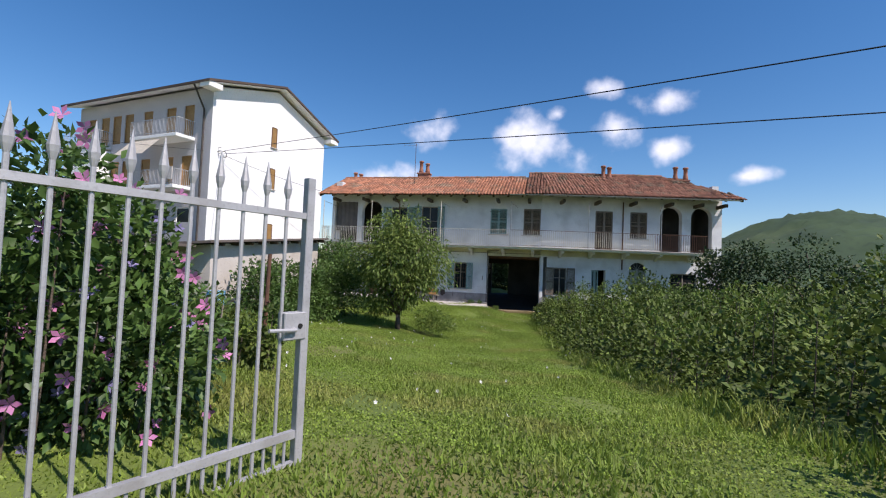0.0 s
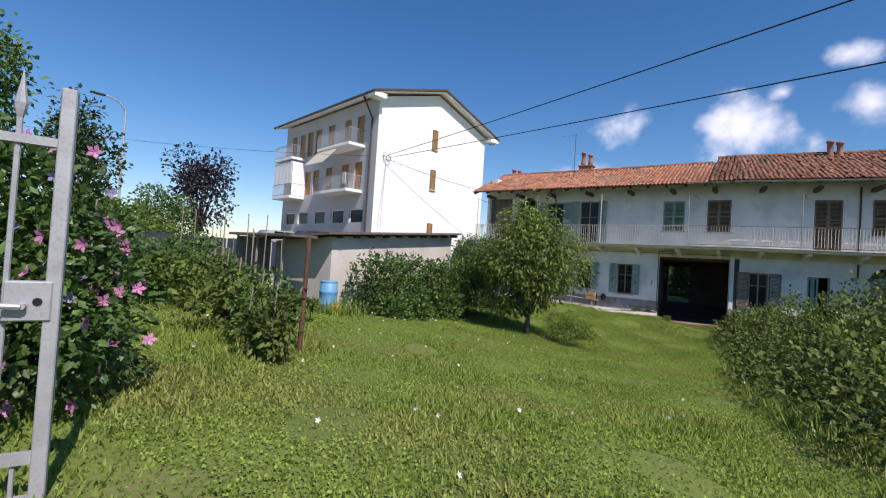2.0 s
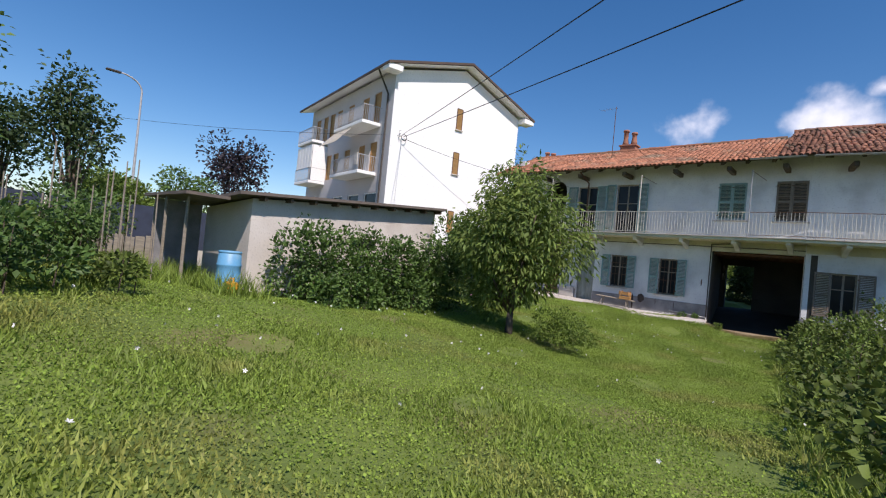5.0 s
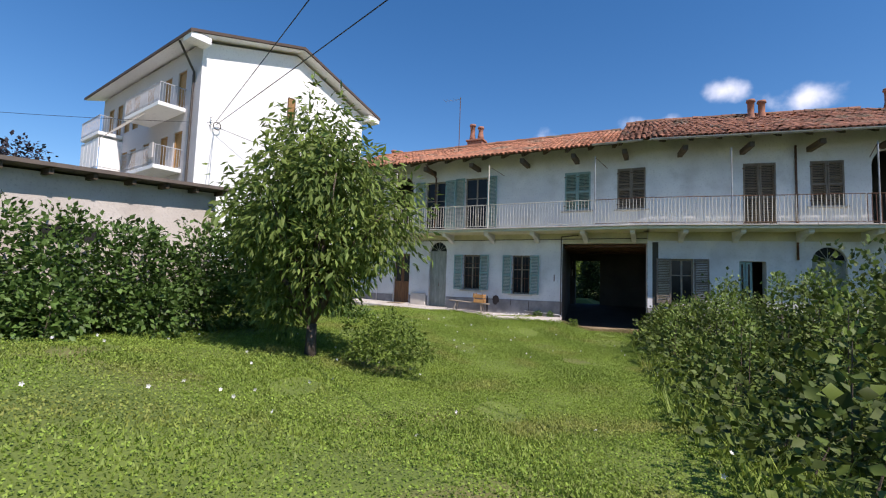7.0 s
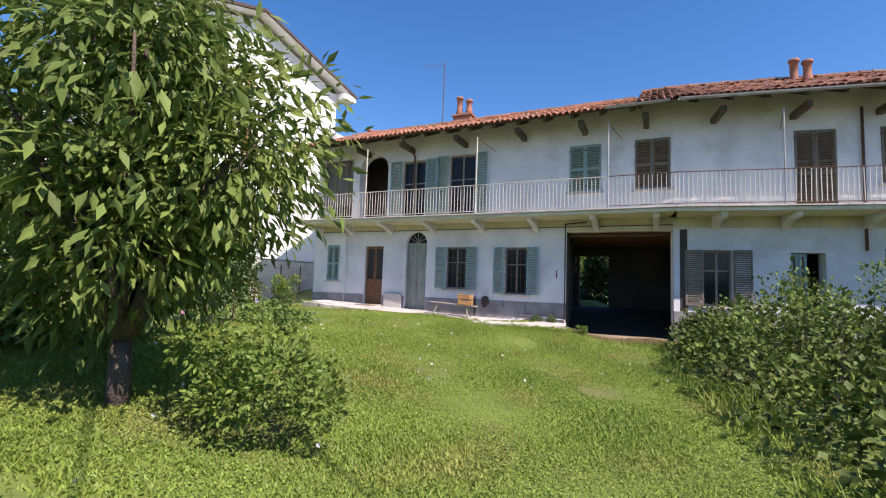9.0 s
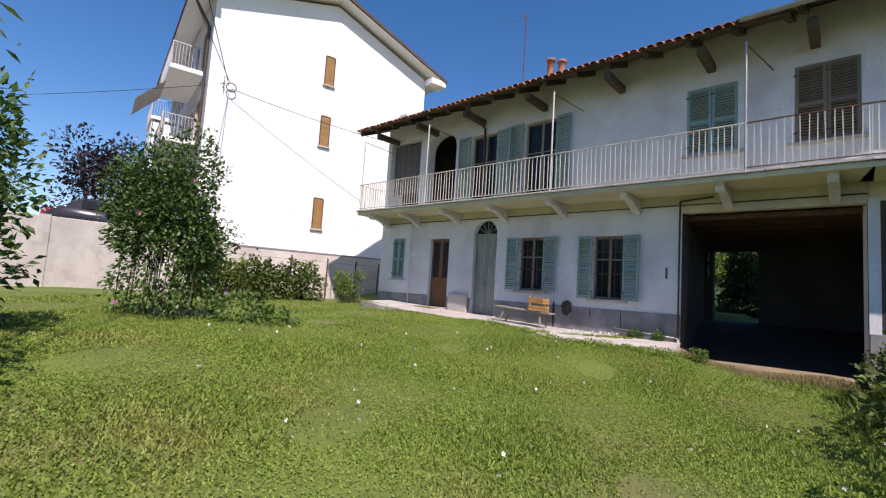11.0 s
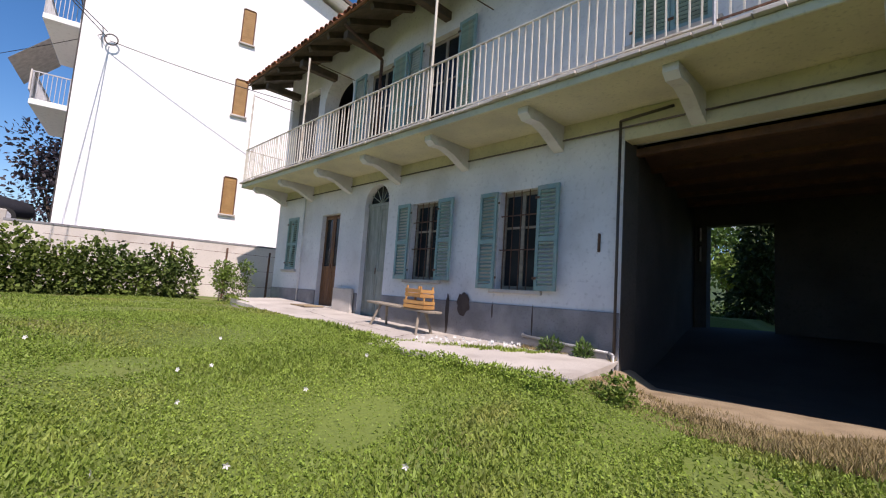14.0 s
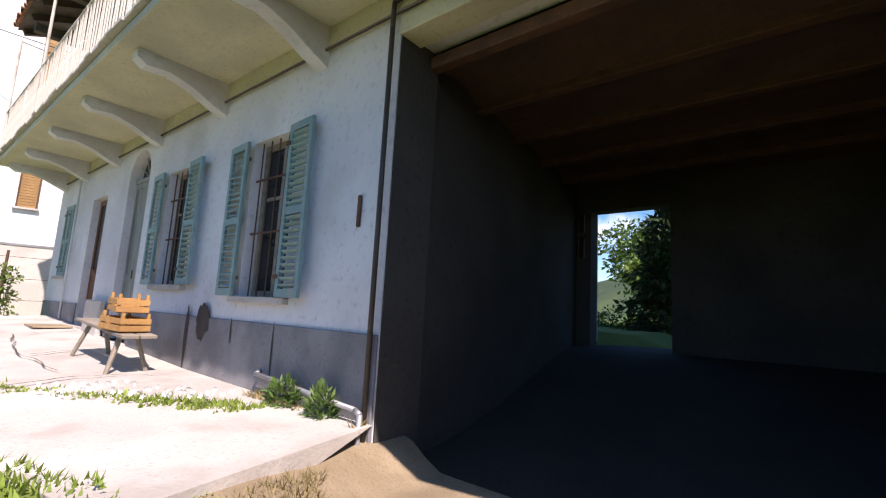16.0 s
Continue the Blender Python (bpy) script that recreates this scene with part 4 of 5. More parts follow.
crate(-3.55, -0.66, 0.825, 8, 0.16, "small orange wooden fruit crate on the bench")
crate(-3.58, -0.64, 1.035, -6, 0.16, "small orange wooden fruit crate stacked on another")
door_mat = tagged(made("door_mat", lambda bm: box(bm, -8.5, -7.75, -0.75, -0.2, 0.59, 0.625, Matrix.Rotation(0, 4, "Z"), 0.006), DIRT), "worn brown doormat before the brown door", "mat")
slab_piece = tagged(made("leaning_slab", lambda bm: box(bm, -7.5, -6.65, -0.14, -0.05, 0.5, 1.12, bevel=0.02), CONCRETE), "stone slab leaning against the plinth", "slab")

# ---- apartment block ----
block = empty("apartment_block")
tagged(block, "white three-storey apartment block with balconies", "apartment building")
AX0, AX1, AY0, AY1, AZ, AZF = -31.0, -16.5, -5.3, 5.9, 13.3, 13.75
TURN = Matrix.Translation((AX1, 0.3, 0)) @ Matrix.Rotation(radians(-11), 4, "Z") @ Matrix.Translation((-AX1, -0.3, 0))
block.matrix_basis = TURN


def gable(bm, x, d):
    p = [(AY0, -0.5), (AY1, -0.5), (AY1, AZ), (0.3, 15.4), (AY0, AZF)]
    a, b = [bm.verts.new((x, y, z)) for y, z in p], [bm.verts.new((x + d, y, z)) for y, z in p]
    bm.faces.new(a), bm.faces.new(list(reversed(b)))
    for i in range(5):
        bm.faces.new((a[i], b[i], b[(i + 1) % 5], a[(i + 1) % 5]))
    bmesh.ops.recalc_face_normals(bm, faces=bm.faces)


made("gable_wall", lambda bm: gable(bm, AX1 - 0.006, 0.006), APT_WHITE, block, "bright white gable wall")
made("gable_wall", lambda bm: gable(bm, AX0, 0.006), APT_WHITE, block)
made("rear_wall", lambda bm: box(bm, AX0 + 0.02, AX1 - 0.02, AY1 - 0.3, AY1 - 0.02, -0.5, AZ), APT_WHITE, block)
fm = Matrix.Translation((0, AY0, 0))
FRONT_HOLES = []
for cx in (-18.7, -20.5, -22.9, -25.0, -26.4, -27.8, -29.4):
    FRONT_HOLES += [(cx - 0.5, cx + 0.5, 10.65, 12.75), (cx - 0.5, cx + 0.5, 7.35, 9.35)]
for cx in (-18.6, -21.2, -24.0, -26.9, -29.3):
    FRONT_HOLES += [(cx - 0.9, cx + 0.9, 4.9, 5.9)]
part("front_wall", wall_mesh(AX0 + 0.01, AX1 - 0.008, -0.5, AZF, 0.3, FRONT_HOLES), APT_SHADED, block, "white front wall with its shade put into the colour", m=fm)
for x0, x1, z0, z1 in FRONT_HOLES:
    w = made("window", lambda bm: box(bm, x0 + 0.02, x1 - 0.02, AY0 + 0.12, AY0 + 0.16, z0 + 0.02, z1 - 0.02), WOOD_BLIND if z0 > 7 else GLASS_DARK, block)
    made("window_frame", lambda bm: [box(bm, x0, x0 + 0.06, AY0 + 0.06, AY0 + 0.2, z0, z1), box(bm, x1 - 0.06, x1, AY0 + 0.06, AY0 + 0.2, z0, z1), box(bm, x0 + 0.06, x1 - 0.06, AY0 + 0.06, AY0 + 0.2, z1 - 0.07, z1)], WOOD_BLIND if z0 > 7 else APT_WHITE, w)
for z0, z1 in ((11.1, 12.58), (7.95, 9.47), (3.79, 5.3)):
    y0 = -0.14
    w = made("gable_window", lambda bm: box(bm, AX1 + 0.004, AX1 + 0.03, y0, y0 + 0.44, z0, z1), WOOD_BLIND, block, "narrow window with honey wooden blind")
    made("window_frame", lambda bm: [box(bm, AX1 + 0.002, AX1 + 0.06, y0 - 0.04, y0, z0, z1), box(bm, AX1 + 0.002, AX1 + 0.06, y0 + 0.44, y0 + 0.48, z0, z1), box(bm, AX1 + 0.002, AX1 + 0.06, y0, y0 + 0.44, z1, z1 + 0.04)], RUST, w)
    made("window_sill", lambda bm: box(bm, AX1, AX1 + 0.12, y0 - 0.1, y0 + 0.54, z0 - 0.07, z0, bevel=0.01), CONCRETE, w)
    for k in range(int((z1 - z0) / 0.09)):
        made("slat", lambda bm: box(bm, AX1 + 0.03, AX1 + 0.042, y0 + 0.01, y0 + 0.43, z0 + 0.01 + k * 0.09, z0 + 0.075 + k * 0.09), WOOD_BLIND, w)


def apt_roof(bm):
    ov = 1.0
    for ya, za, yb, zb in ((AY0 - ov, AZF - 0.1, 0.3, 15.6), (0.3, 15.6, AY1 + ov, AZ - 0.1)):
        d = 0.16
        v = [bm.verts.new(p) for p in ((AX0 - 0.8, ya, za), (AX1 + 0.8, ya, za), (AX1 + 0.8, yb, zb), (AX0 - 0.8, yb, zb), (AX0 - 0.8, ya, za + d), (AX1 + 0.8, ya, za + d), (AX1 + 0.8, yb, zb + d), (AX0 - 0.8, yb, zb + d))]
        for f in ((3, 2, 1, 0), (4, 5, 6, 7), (0, 1, 5, 4), (1, 2, 6, 5), (2, 3, 7, 6), (3, 0, 4, 7)):
            bm.faces.new([v[i] for i in f])


roof = made("roof", apt_roof, APT_ROOF, block, "thin dark brown roof with deep white soffit")
made("soffit", lambda bm: [bm.faces.new([bm.verts.new(p) for p in q]) for q in (
    ((AX0 - 0.75, AY0 - 0.95, AZF - 0.11), (AX1 + 0.75, AY0 - 0.95, AZF - 0.11), (AX1 + 0.75, 0.3, 15.55), (AX0 - 0.75, 0.3, 15.55)),
    ((AX0 - 0.75, 0.3, 15.55), (AX1 + 0.75, 0.3, 15.55), (AX1 + 0.75, AY1 + 0.95, AZ - 0.11), (AX0 - 0.75, AY1 + 0.95, AZ - 0.11)))], APT_WHITE, roof)
for y, ez in ((AY0 - 0.45, AZF), (AY1 + 0.45, AZ)):
    made("soffit_box", lambda bm: box(bm, AX1 - 0.1, AX1 + 0.74, y - 0.5, y + 0.5, ez - 0.35, ez - 0.02), APT_WHITE, block)
for x in (-19.5, -24.5, -28.5):
    c = made("chimney", lambda bm: [box(bm, x - 0.35, x + 0.35, -3.3, -2.7, 14.0, 15.1), box(bm, x - 0.45, x + 0.45, -3.4, -2.6, 15.1, 15.22), box(bm, x - 0.3, x + 0.3, -3.2, -2.8, 15.22, 15.4)], BRICK, block)
pipe_ap = made("downpipe", lambda bm: [tube(bm, (-17.2, AY0 - 0.9, AZF - 0.1), (-17.2, AY0 - 0.08, AZ - 1.0), 0.06), tube(bm, (-17.2, AY0 - 0.08, AZ - 1.0), (-17.2, AY0 - 0.08, 0.5), 0.06)], DARK_METAL, block)


def apt_balcony(x0, x1, z, enclosed=False):
    b = made("balcony", lambda bm: box(bm, x0, x1, AY0 - 1.35, AY0, z - 0.22, z, bevel=0.02), APT_WHITE, block)
    made("rail", lambda bm: [box(bm, x0, x1, AY0 - 1.34, AY0 - 1.3, z + 1.0, z + 1.04), box(bm, x1 - 0.04, x1, AY0 - 1.3, AY0, z + 1.0, z + 1.04), box(bm, x0, x1, AY0 - 1.33, AY0 - 1.31, z + 0.1, z + 0.13)], GALV, b)
    bm = bmesh.new()
    n = int((x1 - x0) / 0.13)
    for i in range(n + 1):
        x = x0 + (x1 - x0) * i / n
        box(bm, x - 0.01, x + 0.01, AY0 - 1.33, AY0 - 1.31, z, z + 1.0)
    for i in range(10):
        y = AY0 - 1.3 + i * 0.13
        box(bm, x1 - 0.03, x1 - 0.01, y - 0.01, y + 0.01, z, z + 1.0)
    tagged(part("baluster_run", bm, GALV, b), kind="stuff")
    if enclosed:
        for i in range(5):
            a = x0 + (x1 - x0) * i / 5
            made("screen", lambda bm: box(bm, a + 0.03, a + (x1 - x0) / 5 - 0.03, AY0 - 1.28, AY0 - 1.24, z + 1.05, z + 2.9), APT_WHITE, b)
        made("screen_side", lambda bm: box(bm, x1 - 0.05, x1, AY0 - 1.2, AY0, z + 0.02, z + 2.9), APT_WHITE, b)
    return b


apt_balcony(-22.6, -18.0, 10.5)
apt_balcony(-30.3, -26.9, 10.5)
apt_balcony(-22.6, -18.0, 7.2)
apt_balcony(-30.3, -26.9, 7.2, True)


def awning(bm):
    n = 14
    for i in range(n):
        a, b = -22.5 + 3.0 * i / n, -22.5 + 3.0 * (i + 1) / n - 0.06
        bm.faces.new([bm.verts.new(p) for p in ((a, AY0 - 1.3, 10.2), (b, AY0 - 1.3, 10.2), (b, AY0 - 2.4, 9.0), (a, AY0 - 2.4, 9.0))])


made("awning", awning, CANVAS, block, "beige striped canvas awning")
made("awning_stripes", lambda bm: box(bm, -22.5, -19.55, -0.003, 0.0, -1.62, 0.0, Matrix.Translation((0, AY0 - 1.31, 10.18)) @ Matrix.Rotation(radians(-42.5), 4, "X")), CLOTH, block)
made("laundry", lambda bm: box(bm, -18.5, -18.05, AY0 - 1.42, AY0 - 1.36, 7.5, 8.3, bevel=0.01), CLOTH, block, "pale laundry over the balcony rail")
bracket = empty("cable_bracket", TURN @ Matrix.Translation((AX1, AY0 + 0.6, 9.7)))
tagged(bracket, "grey insulators and cable coil on the wall corner", "bracket")
made("arm", lambda bm: [tube(bm, (0, 0, 0.1 * k), (0.25, 0, 0.1 * k), 0.02, n=6) for k in (-2, 0, 2)], GUTTER, bracket)


def ring(bm):
    n = 14
    for i in range(n):
        a, b = 2 * math.pi * i / n, 2 * math.pi * (i + 1) / n
        tube(bm, (0.2, 0.2 * math.cos(a) + 0.3, 0.2 * math.sin(a) - 0.2), (0.2, 0.2 * math.cos(b) + 0.3, 0.2 * math.sin(b) - 0.2), 0.025, n=5)


made("cable_coil", ring, DARK_METAL, bracket)

# low wall and fence at the foot of the gable, raised road with parked car
tagged(made("retaining_wall", lambda bm: [box(bm, -16.3, -15.9, -6.4, 5.0, -0.3, 1.5), box(bm, -16.32, -15.95, -6.4, 5.0, 1.5, 2.55)], SHED_WALL, m=TURN @ Matrix.Translation((-0.1, 0, 0))), "stained low cement wall below the gable", "wall", kind="structure")
tagged(made("dado", lambda bm: box(bm, -16.36, -15.93, -6.4, 5.0, 2.55, 2.62), PLINTH, m=TURN @ Matrix.Translation((-0.1, 0, 0))), "dark strip along the low wall", "trim", kind="structure")
fence = empty("wire_fence")
tagged(fence, "sagging wire fence on rusty posts by the low wall", "fence")
for y in (-2.2, -0.4, 1.2, 2.6):
    made("post", lambda bm: tube(bm, (-14.6, y, 0.2), (-14.62, y + 0.03, 2.3), 0.045, 0.035, 6), RUST, fence)
for z in (0.9, 1.5, 2.1):
    made("wire", lambda bm: tube(bm, (-14.6, -5.5, z), (-14.6, 3.0, z + 0.05), 0.006, n=4), RUST, fence)
tagged(made("road", lambda bm: box(bm, -60, -18.0, -16.0, -6.3, 1.0, 2.5), CONCRETE), "raised grey road beside the apartment block", "road", kind="structure")
tagged(made("road_wall", lambda bm: [box(bm, -18.2, -17.9, -16.0, -6.3, 0.0, 2.95, bevel=0.02)] + [box(bm, -18.0, -17.85, y, y + 0.3, 0.0, 3.0) for y in (-15, -12.5, -10, -7.5)], CONCRETE), "concrete parapet of the raised road", "wall", kind="structure")


def car(m, mat, label):
    c = empty("parked_car", m)
    tagged(c, label, "car", "cars parked on the road")
    prof = [(-2.0, 0.35), (-2.05, 0.75), (-1.85, 0.95), (-1.55, 1.05), (-1.1, 1.42), (0.5, 1.45), (1.1, 1.02), (1.9, 0.88), (2.05, 0.65), (2.0, 0.35)]
    bm = bmesh.new()
    a, b = [bm.verts.new((-0.85, x, z)) for x, z in prof], [bm.verts.new((0.85, x, z)) for x, z in prof]
    bm.faces.new(a), bm.faces.new(list(reversed(b)))
    for i in range(len(prof)):
        j = (i + 1) % len(prof)
        bm.faces.new((a[j], a[i], b[i], b[j]))
    bmesh.ops.recalc_face_normals(bm, faces=bm.faces)
    bmesh.ops.bevel(bm, geom=list(bm.edges), offset=0.06, segments=2, affect="EDGES")
    part("body", bm, mat, c, smooth=True)
    made("side_window", lambda bm: [box(bm, -0.87, 0.87, -1.05, -0.3, 1.02, 1.34), box(bm, -0.87, 0.87, -0.22, 0.55, 1.02, 1.34)], GLASS_DARK, c)
    for y in (-1.3, 1.25):
        for x in (-0.8, 0.8):
            w = made("wheel", lambda bm: tube(bm, (x - 0.1, y, 0.32), (x + 0.1, y, 0.32), 0.32, n=16), RUBBER, c)
            made("rim", lambda bm: tube(bm, (x - 0.11, y, 0.32), (x + 0.11, y, 0.32), 0.19, n=12), GALV, w)
    for x in (-0.6, 0.6):
        made("tail_light", lambda bm: box(bm, x - 0.15, x + 0.15, -2.06, -1.98, 0.75, 0.9), material("red_lamp", (0.4, 0.02, 0.02), 0.3, bump=0), c)


car(Matrix.Translation((-20.2, -7.6, 2.5)), CAR_PAINT, "dark parked car on the raised road")
car(Matrix.Translation((-24.5, -7.6, 2.5)), material("silver_paint", (0.45, 0.46, 0.48), 0.3, 0.3, bump=0), "silver parked car on the raised road")

# ---- shed ----
shed = empty("garden_shed")
shed.location = (0.3, -0.75, -0.02)
tagged(shed, "long low plaster shed with a thin sheet roof", "shed")


def shed_walls(bm):
    v = [bm.verts.new(p) for p in ((-5.7, -18.45, 0.2), (-5.7, -12.3, 0.0), (-5.7, -12.3, 3.55), (-5.7, -18.45, 3.05), (-8.4, -18.45, 0.2), (-8.4, -12.3, 0.0), (-8.4, -12.3, 3.3), (-8.4, -18.45, 2.85))]
    for f in ((0, 1, 2, 3), (5, 4, 7, 6), (1, 5, 6, 2), (0, 3, 7, 4)):
        bm.faces.new([v[i] for i in f])


made("wall", shed_walls, SHED_WALL, shed, "peeling cream plaster")


def shed_roof(bm):
    v = [bm.verts.new(p) for p in ((-5.35, -18.9, 3.08), (-5.35, -12.1, 3.62), (-8.6, -12.1, 3.34), (-8.6, -18.9, 2.86))]
    w = [bm.verts.new(p.co + Vector((0, 0, 0.07))) for p in v]
    bm.faces.new(list(reversed(v))), bm.faces.new(w)
    for i in range(4):
        bm.faces.new((v[i], v[(i + 1) % 4], w[(i + 1) % 4], w[i]))
    bmesh.ops.recalc_face_normals(bm, faces=bm.faces)


made("roof", shed_roof, SHED_ROOF, shed, "dark corrugated sheet roof")
for k in range(10):
    y = -18.3 + k * 0.66
    made("rafter_end", lambda bm: box(bm, -5.75, -5.42, y, y + 0.07, 3.0 + 0.079 * (y + 18.45), 3.1 + 0.079 * (y + 18.45)), BEAM, shed)
made("vent", lambda bm: box(bm, -5.72, -5.69, -15.6, -14.7, 2.15, 2.4), DARK, shed)
lean = empty("lean_to")
lean.location = (0.2, -0.75, 0)
tagged(lean, "open lean-to of rough sticks beside the shed", "shelter")
for x, y in ((-6.3, -19.6), (-7.4, -19.7), (-8.6, -19.6)):
    made("post", lambda bm: tube(bm, (x, y, gz(x, y) - 0.1), (x, y, 2.95), 0.04, 0.035, 6), WOOD_GREY, lean)
made("roof_sheet", lambda bm: box(bm, -8.7, -5.7, -19.85, -18.92, 2.92, 2.99), SHED_ROOF, lean)
made("wall", lambda bm: box(bm, -8.6, -8.5, -19.6, -18.5, 0.3, 2.9), PLINTH, lean)

# blue barrel, yellow can
barrel = empty("barrel", Matrix.Translation((-4.55, -19.95, gz(-4.55, -19.95) - 0.03)) @ Matrix.Diagonal((0.76, 0.76, 0.98, 1)))
tagged(barrel, "faded blue plastic rain barrel on the grass", "barrel")
made("body", lambda bm: lathe(bm, [(0.27, 0), (0.30, 0.05), (0.31, 0.28), (0.325, 0.3), (0.325, 0.33), (0.31, 0.35), (0.31, 0.6), (0.325, 0.62), (0.325, 0.65), (0.31, 0.67), (0.29, 0.88), (0.26, 0.9)], 24), BLUE_PLASTIC, barrel, smooth=True)
made("rim", lambda bm: lathe(bm, [(0.28, 0.88), (0.30, 0.89), (0.30, 0.93), (0.25, 0.935)], 24), BLUE_PLASTIC, barrel, smooth=True)
can = empty("jerrycan", Matrix.Translation((-4.12, -20.05, gz(-4.12, -20.05) - 0.01)))
tagged(can, "small orange yellow plastic can beside the barrel", "can")
made("body", lambda bm: [box(bm, -0.13, 0.13, -0.1, 0.1, 0, 0.26, bevel=0.03)], YELLOW_PLASTIC, can)
made("handle", lambda bm: [tube(bm, (-0.09, 0, 0.25), (-0.05, 0, 0.33), 0.016), tube(bm, (-0.05, 0, 0.33), (0.07, 0, 0.33), 0.016), tube(bm, (0.07, 0, 0.33), (0.09, 0, 0.25), 0.016)], YELLOW_PLASTIC, can)

# ---- gate ----
GATE = Matrix.Translation((2.3, -27.55, 0)) @ Matrix.Rotation(radians(67), 4, "Z")
gate = empty("garden_gate", GATE)
tagged(gate, "open grey iron garden gate with spear tips", "gate")
GB = gz(2.3, -27.55) - 0.02
made("frame_post", lambda bm: box(bm, -0.03, 0.03, -0.03, 0.03, GB, 3.22, bevel=0.005), GALV, gate)
made("lower_rail", lambda bm: box(bm, -2.6, -0.03, -0.02, 0.02, 1.49, 1.54), GALV, gate)
made("bottom_rail", lambda bm: box(bm, -2.6, -0.03, -0.02, 0.02, GB, GB + 0.05), GALV, gate)
made("top_rail", lambda bm: box(bm, -2.6, -0.03, -0.02, 0.02, 2.94, 2.98), GALV, gate)
bm = bmesh.new()
tube(bm, (0, 0, GB), (0, 0, 3.09), 0.012, n=8)
bar_mesh = mesh_of("bar", bm, GALV)
bm = bmesh.new()
lathe(bm, [(0.008, 3.04), (0.022, 3.09), (0.026, 3.12), (0.012, 3.2), (0.002, 3.27)], 8)
tip_mesh = mesh_of("spear_tip", bm, GALV)
bm = bmesh.new()
tube(bm, (0, 0, GB), (0, 0, 1.5), 0.010, n=8)
short_bar = mesh_of("short_bar", bm, GALV)
for k in range(16):
    x = -0.17 - 0.15 * k
    b = piece("bar", bar_mesh, gate, Matrix.Translation((x, 0, 0)))
    piece("spear_tip", tip_mesh, b, Matrix.Identity(4))
    piece("bar", short_bar, gate, Matrix.Translation((x + 0.075, 0, 0)))
lock = made("lock_case", lambda bm: box(bm, -0.17, 0.0, -0.04, 0.04, 2.14, 2.32, bevel=0.006), GALV, gate, "steel lock case")
made("latch", lambda bm: [tube(bm, (-0.1, -0.07, 2.21), (-0.3, -0.07, 2.22), 0.012), tube(bm, (-0.1, -0.07, 2.21), (-0.1, 0.0, 2.21), 0.015)], GALV, lock)
made("keyhole", lambda bm: tube(bm, (-0.05, -0.045, 2.23), (-0.05, -0.035, 2.23), 0.018), DARK, lock)
post = tagged(made("rusty_post", lambda bm: [tube(bm, (-0.3, -24.1, gz(-0.3, -24.1) - 0.1), (-0.28, -24.08, 2.75), 0.035, 0.03, 8), tube(bm, (-0.3, -24.1, 2.0), (-0.23, -24.1, 2.02), 0.02, n=5)], RUST), "rusty iron post standing in the garden", "post")

# ---- street lamp, cables ----
lamp = empty("street_lamp", Matrix.Translation((-31.5, -15.6, 1.0)))
tagged(lamp, "slim pale street lamp with curved arm", "street lamp")
made("pole", lambda bm: [tube(bm, (0, 0, 0), (0, 0, 10.2), 0.11, 0.06)] + [tube(bm, (0, -1.3 * (1 - math.cos(a)), 10.2 + 0.9 * math.sin(a)), (0, -1.3 * (1 - math.cos(a + 0.26)), 10.2 + 0.9 * math.sin(a + 0.26)), 0.055) for a in (0, 0.26, 0.52, 0.78, 1.04, 1.3)], GALV, lamp)
made("lamp_head", lambda bm: box(bm, -0.15, 0.15, -2.1, -1.25, 11.02, 11.14, bevel=0.04), DARK_METAL, lamp)


def cable(a, b, sag, r, label):
    cu = bpy.data.curves.new("cable", "CURVE")
    cu.dimensions, cu.bevel_depth, cu.bevel_resolution = "3D", r, 1
    sp = cu.splines.new("POLY")
    sp.points.add(24)
    for i in range(25):
        t = i / 24
        p = Vector(a).lerp(Vector(b), t) - Vector((0, 0, 4 * sag * t * (1 - t)))
        sp.points[i].co = (*p, 1)
    cu.materials.append(WIRE)
    return tagged(new("cable", cu), label, "cable", "overhead cables")


cable((-17.1, -4.5, 9.7), (17.1, -24.1, 6.7), 0.1, 0.016, "black overhead cable from the apartment wall")
cable((-17.1, -4.5, 9.5), (26.6, -26.0, 5.0), 0.1, 0.016, "black overhead cable from the apartment wall")
cable((-17.1, -4.4, 9.4), (-12.2, 4.8, 8.0), 0.25, 0.014, "thin cable across the white gable")
cable((-17.2, -4.6, 9.6), (-50, -20.0, 12.0), 0.6, 0.012, "thin cable to the street")


# ---- plants ----
def cloud(blobs, n, shell=0.55):
    """Leaf places and outward ways in uneven clumps inside ellipsoids (x, y, z, rx, ry, rz)."""
    w = np.array([b[3] * b[4] + b[4] * b[5] + b[3] * b[5] for b in blobs], float)
    pick = rng.choice(len(blobs), n, p=w / w.sum())
    b = np.array(blobs, float)[pick]
    d = rng.normal(size=(n, 3))
    d /= np.linalg.norm(d, axis=1, keepdims=True)
    lump = 1 + 0.16 * np.sin(d[:, 0] * 7 + b[:, 0] * 3) * np.sin(d[:, 1] * 6 + b[:, 1] * 2) + 0.14 * np.sin(d[:, 2] * 9 + b[:, 0]) + 0.06 * np.sin(d[:, 0] * 17 + d[:, 2] * 13)
    r = (shell + (1 - shell) * rng.random(n) ** 0.6) * lump
    keep = np.sin(d[:, 0] * 8.0 + b[:, 1]) * np.sin(d[:, 2] * 7.0 + b[:, 0] * 2) * np.sin(d[:, 1] * 7.5) < 0.25
    c = b[:, :3] + d * r[:, None] * b[:, 3:]
    return c[keep], d[keep]


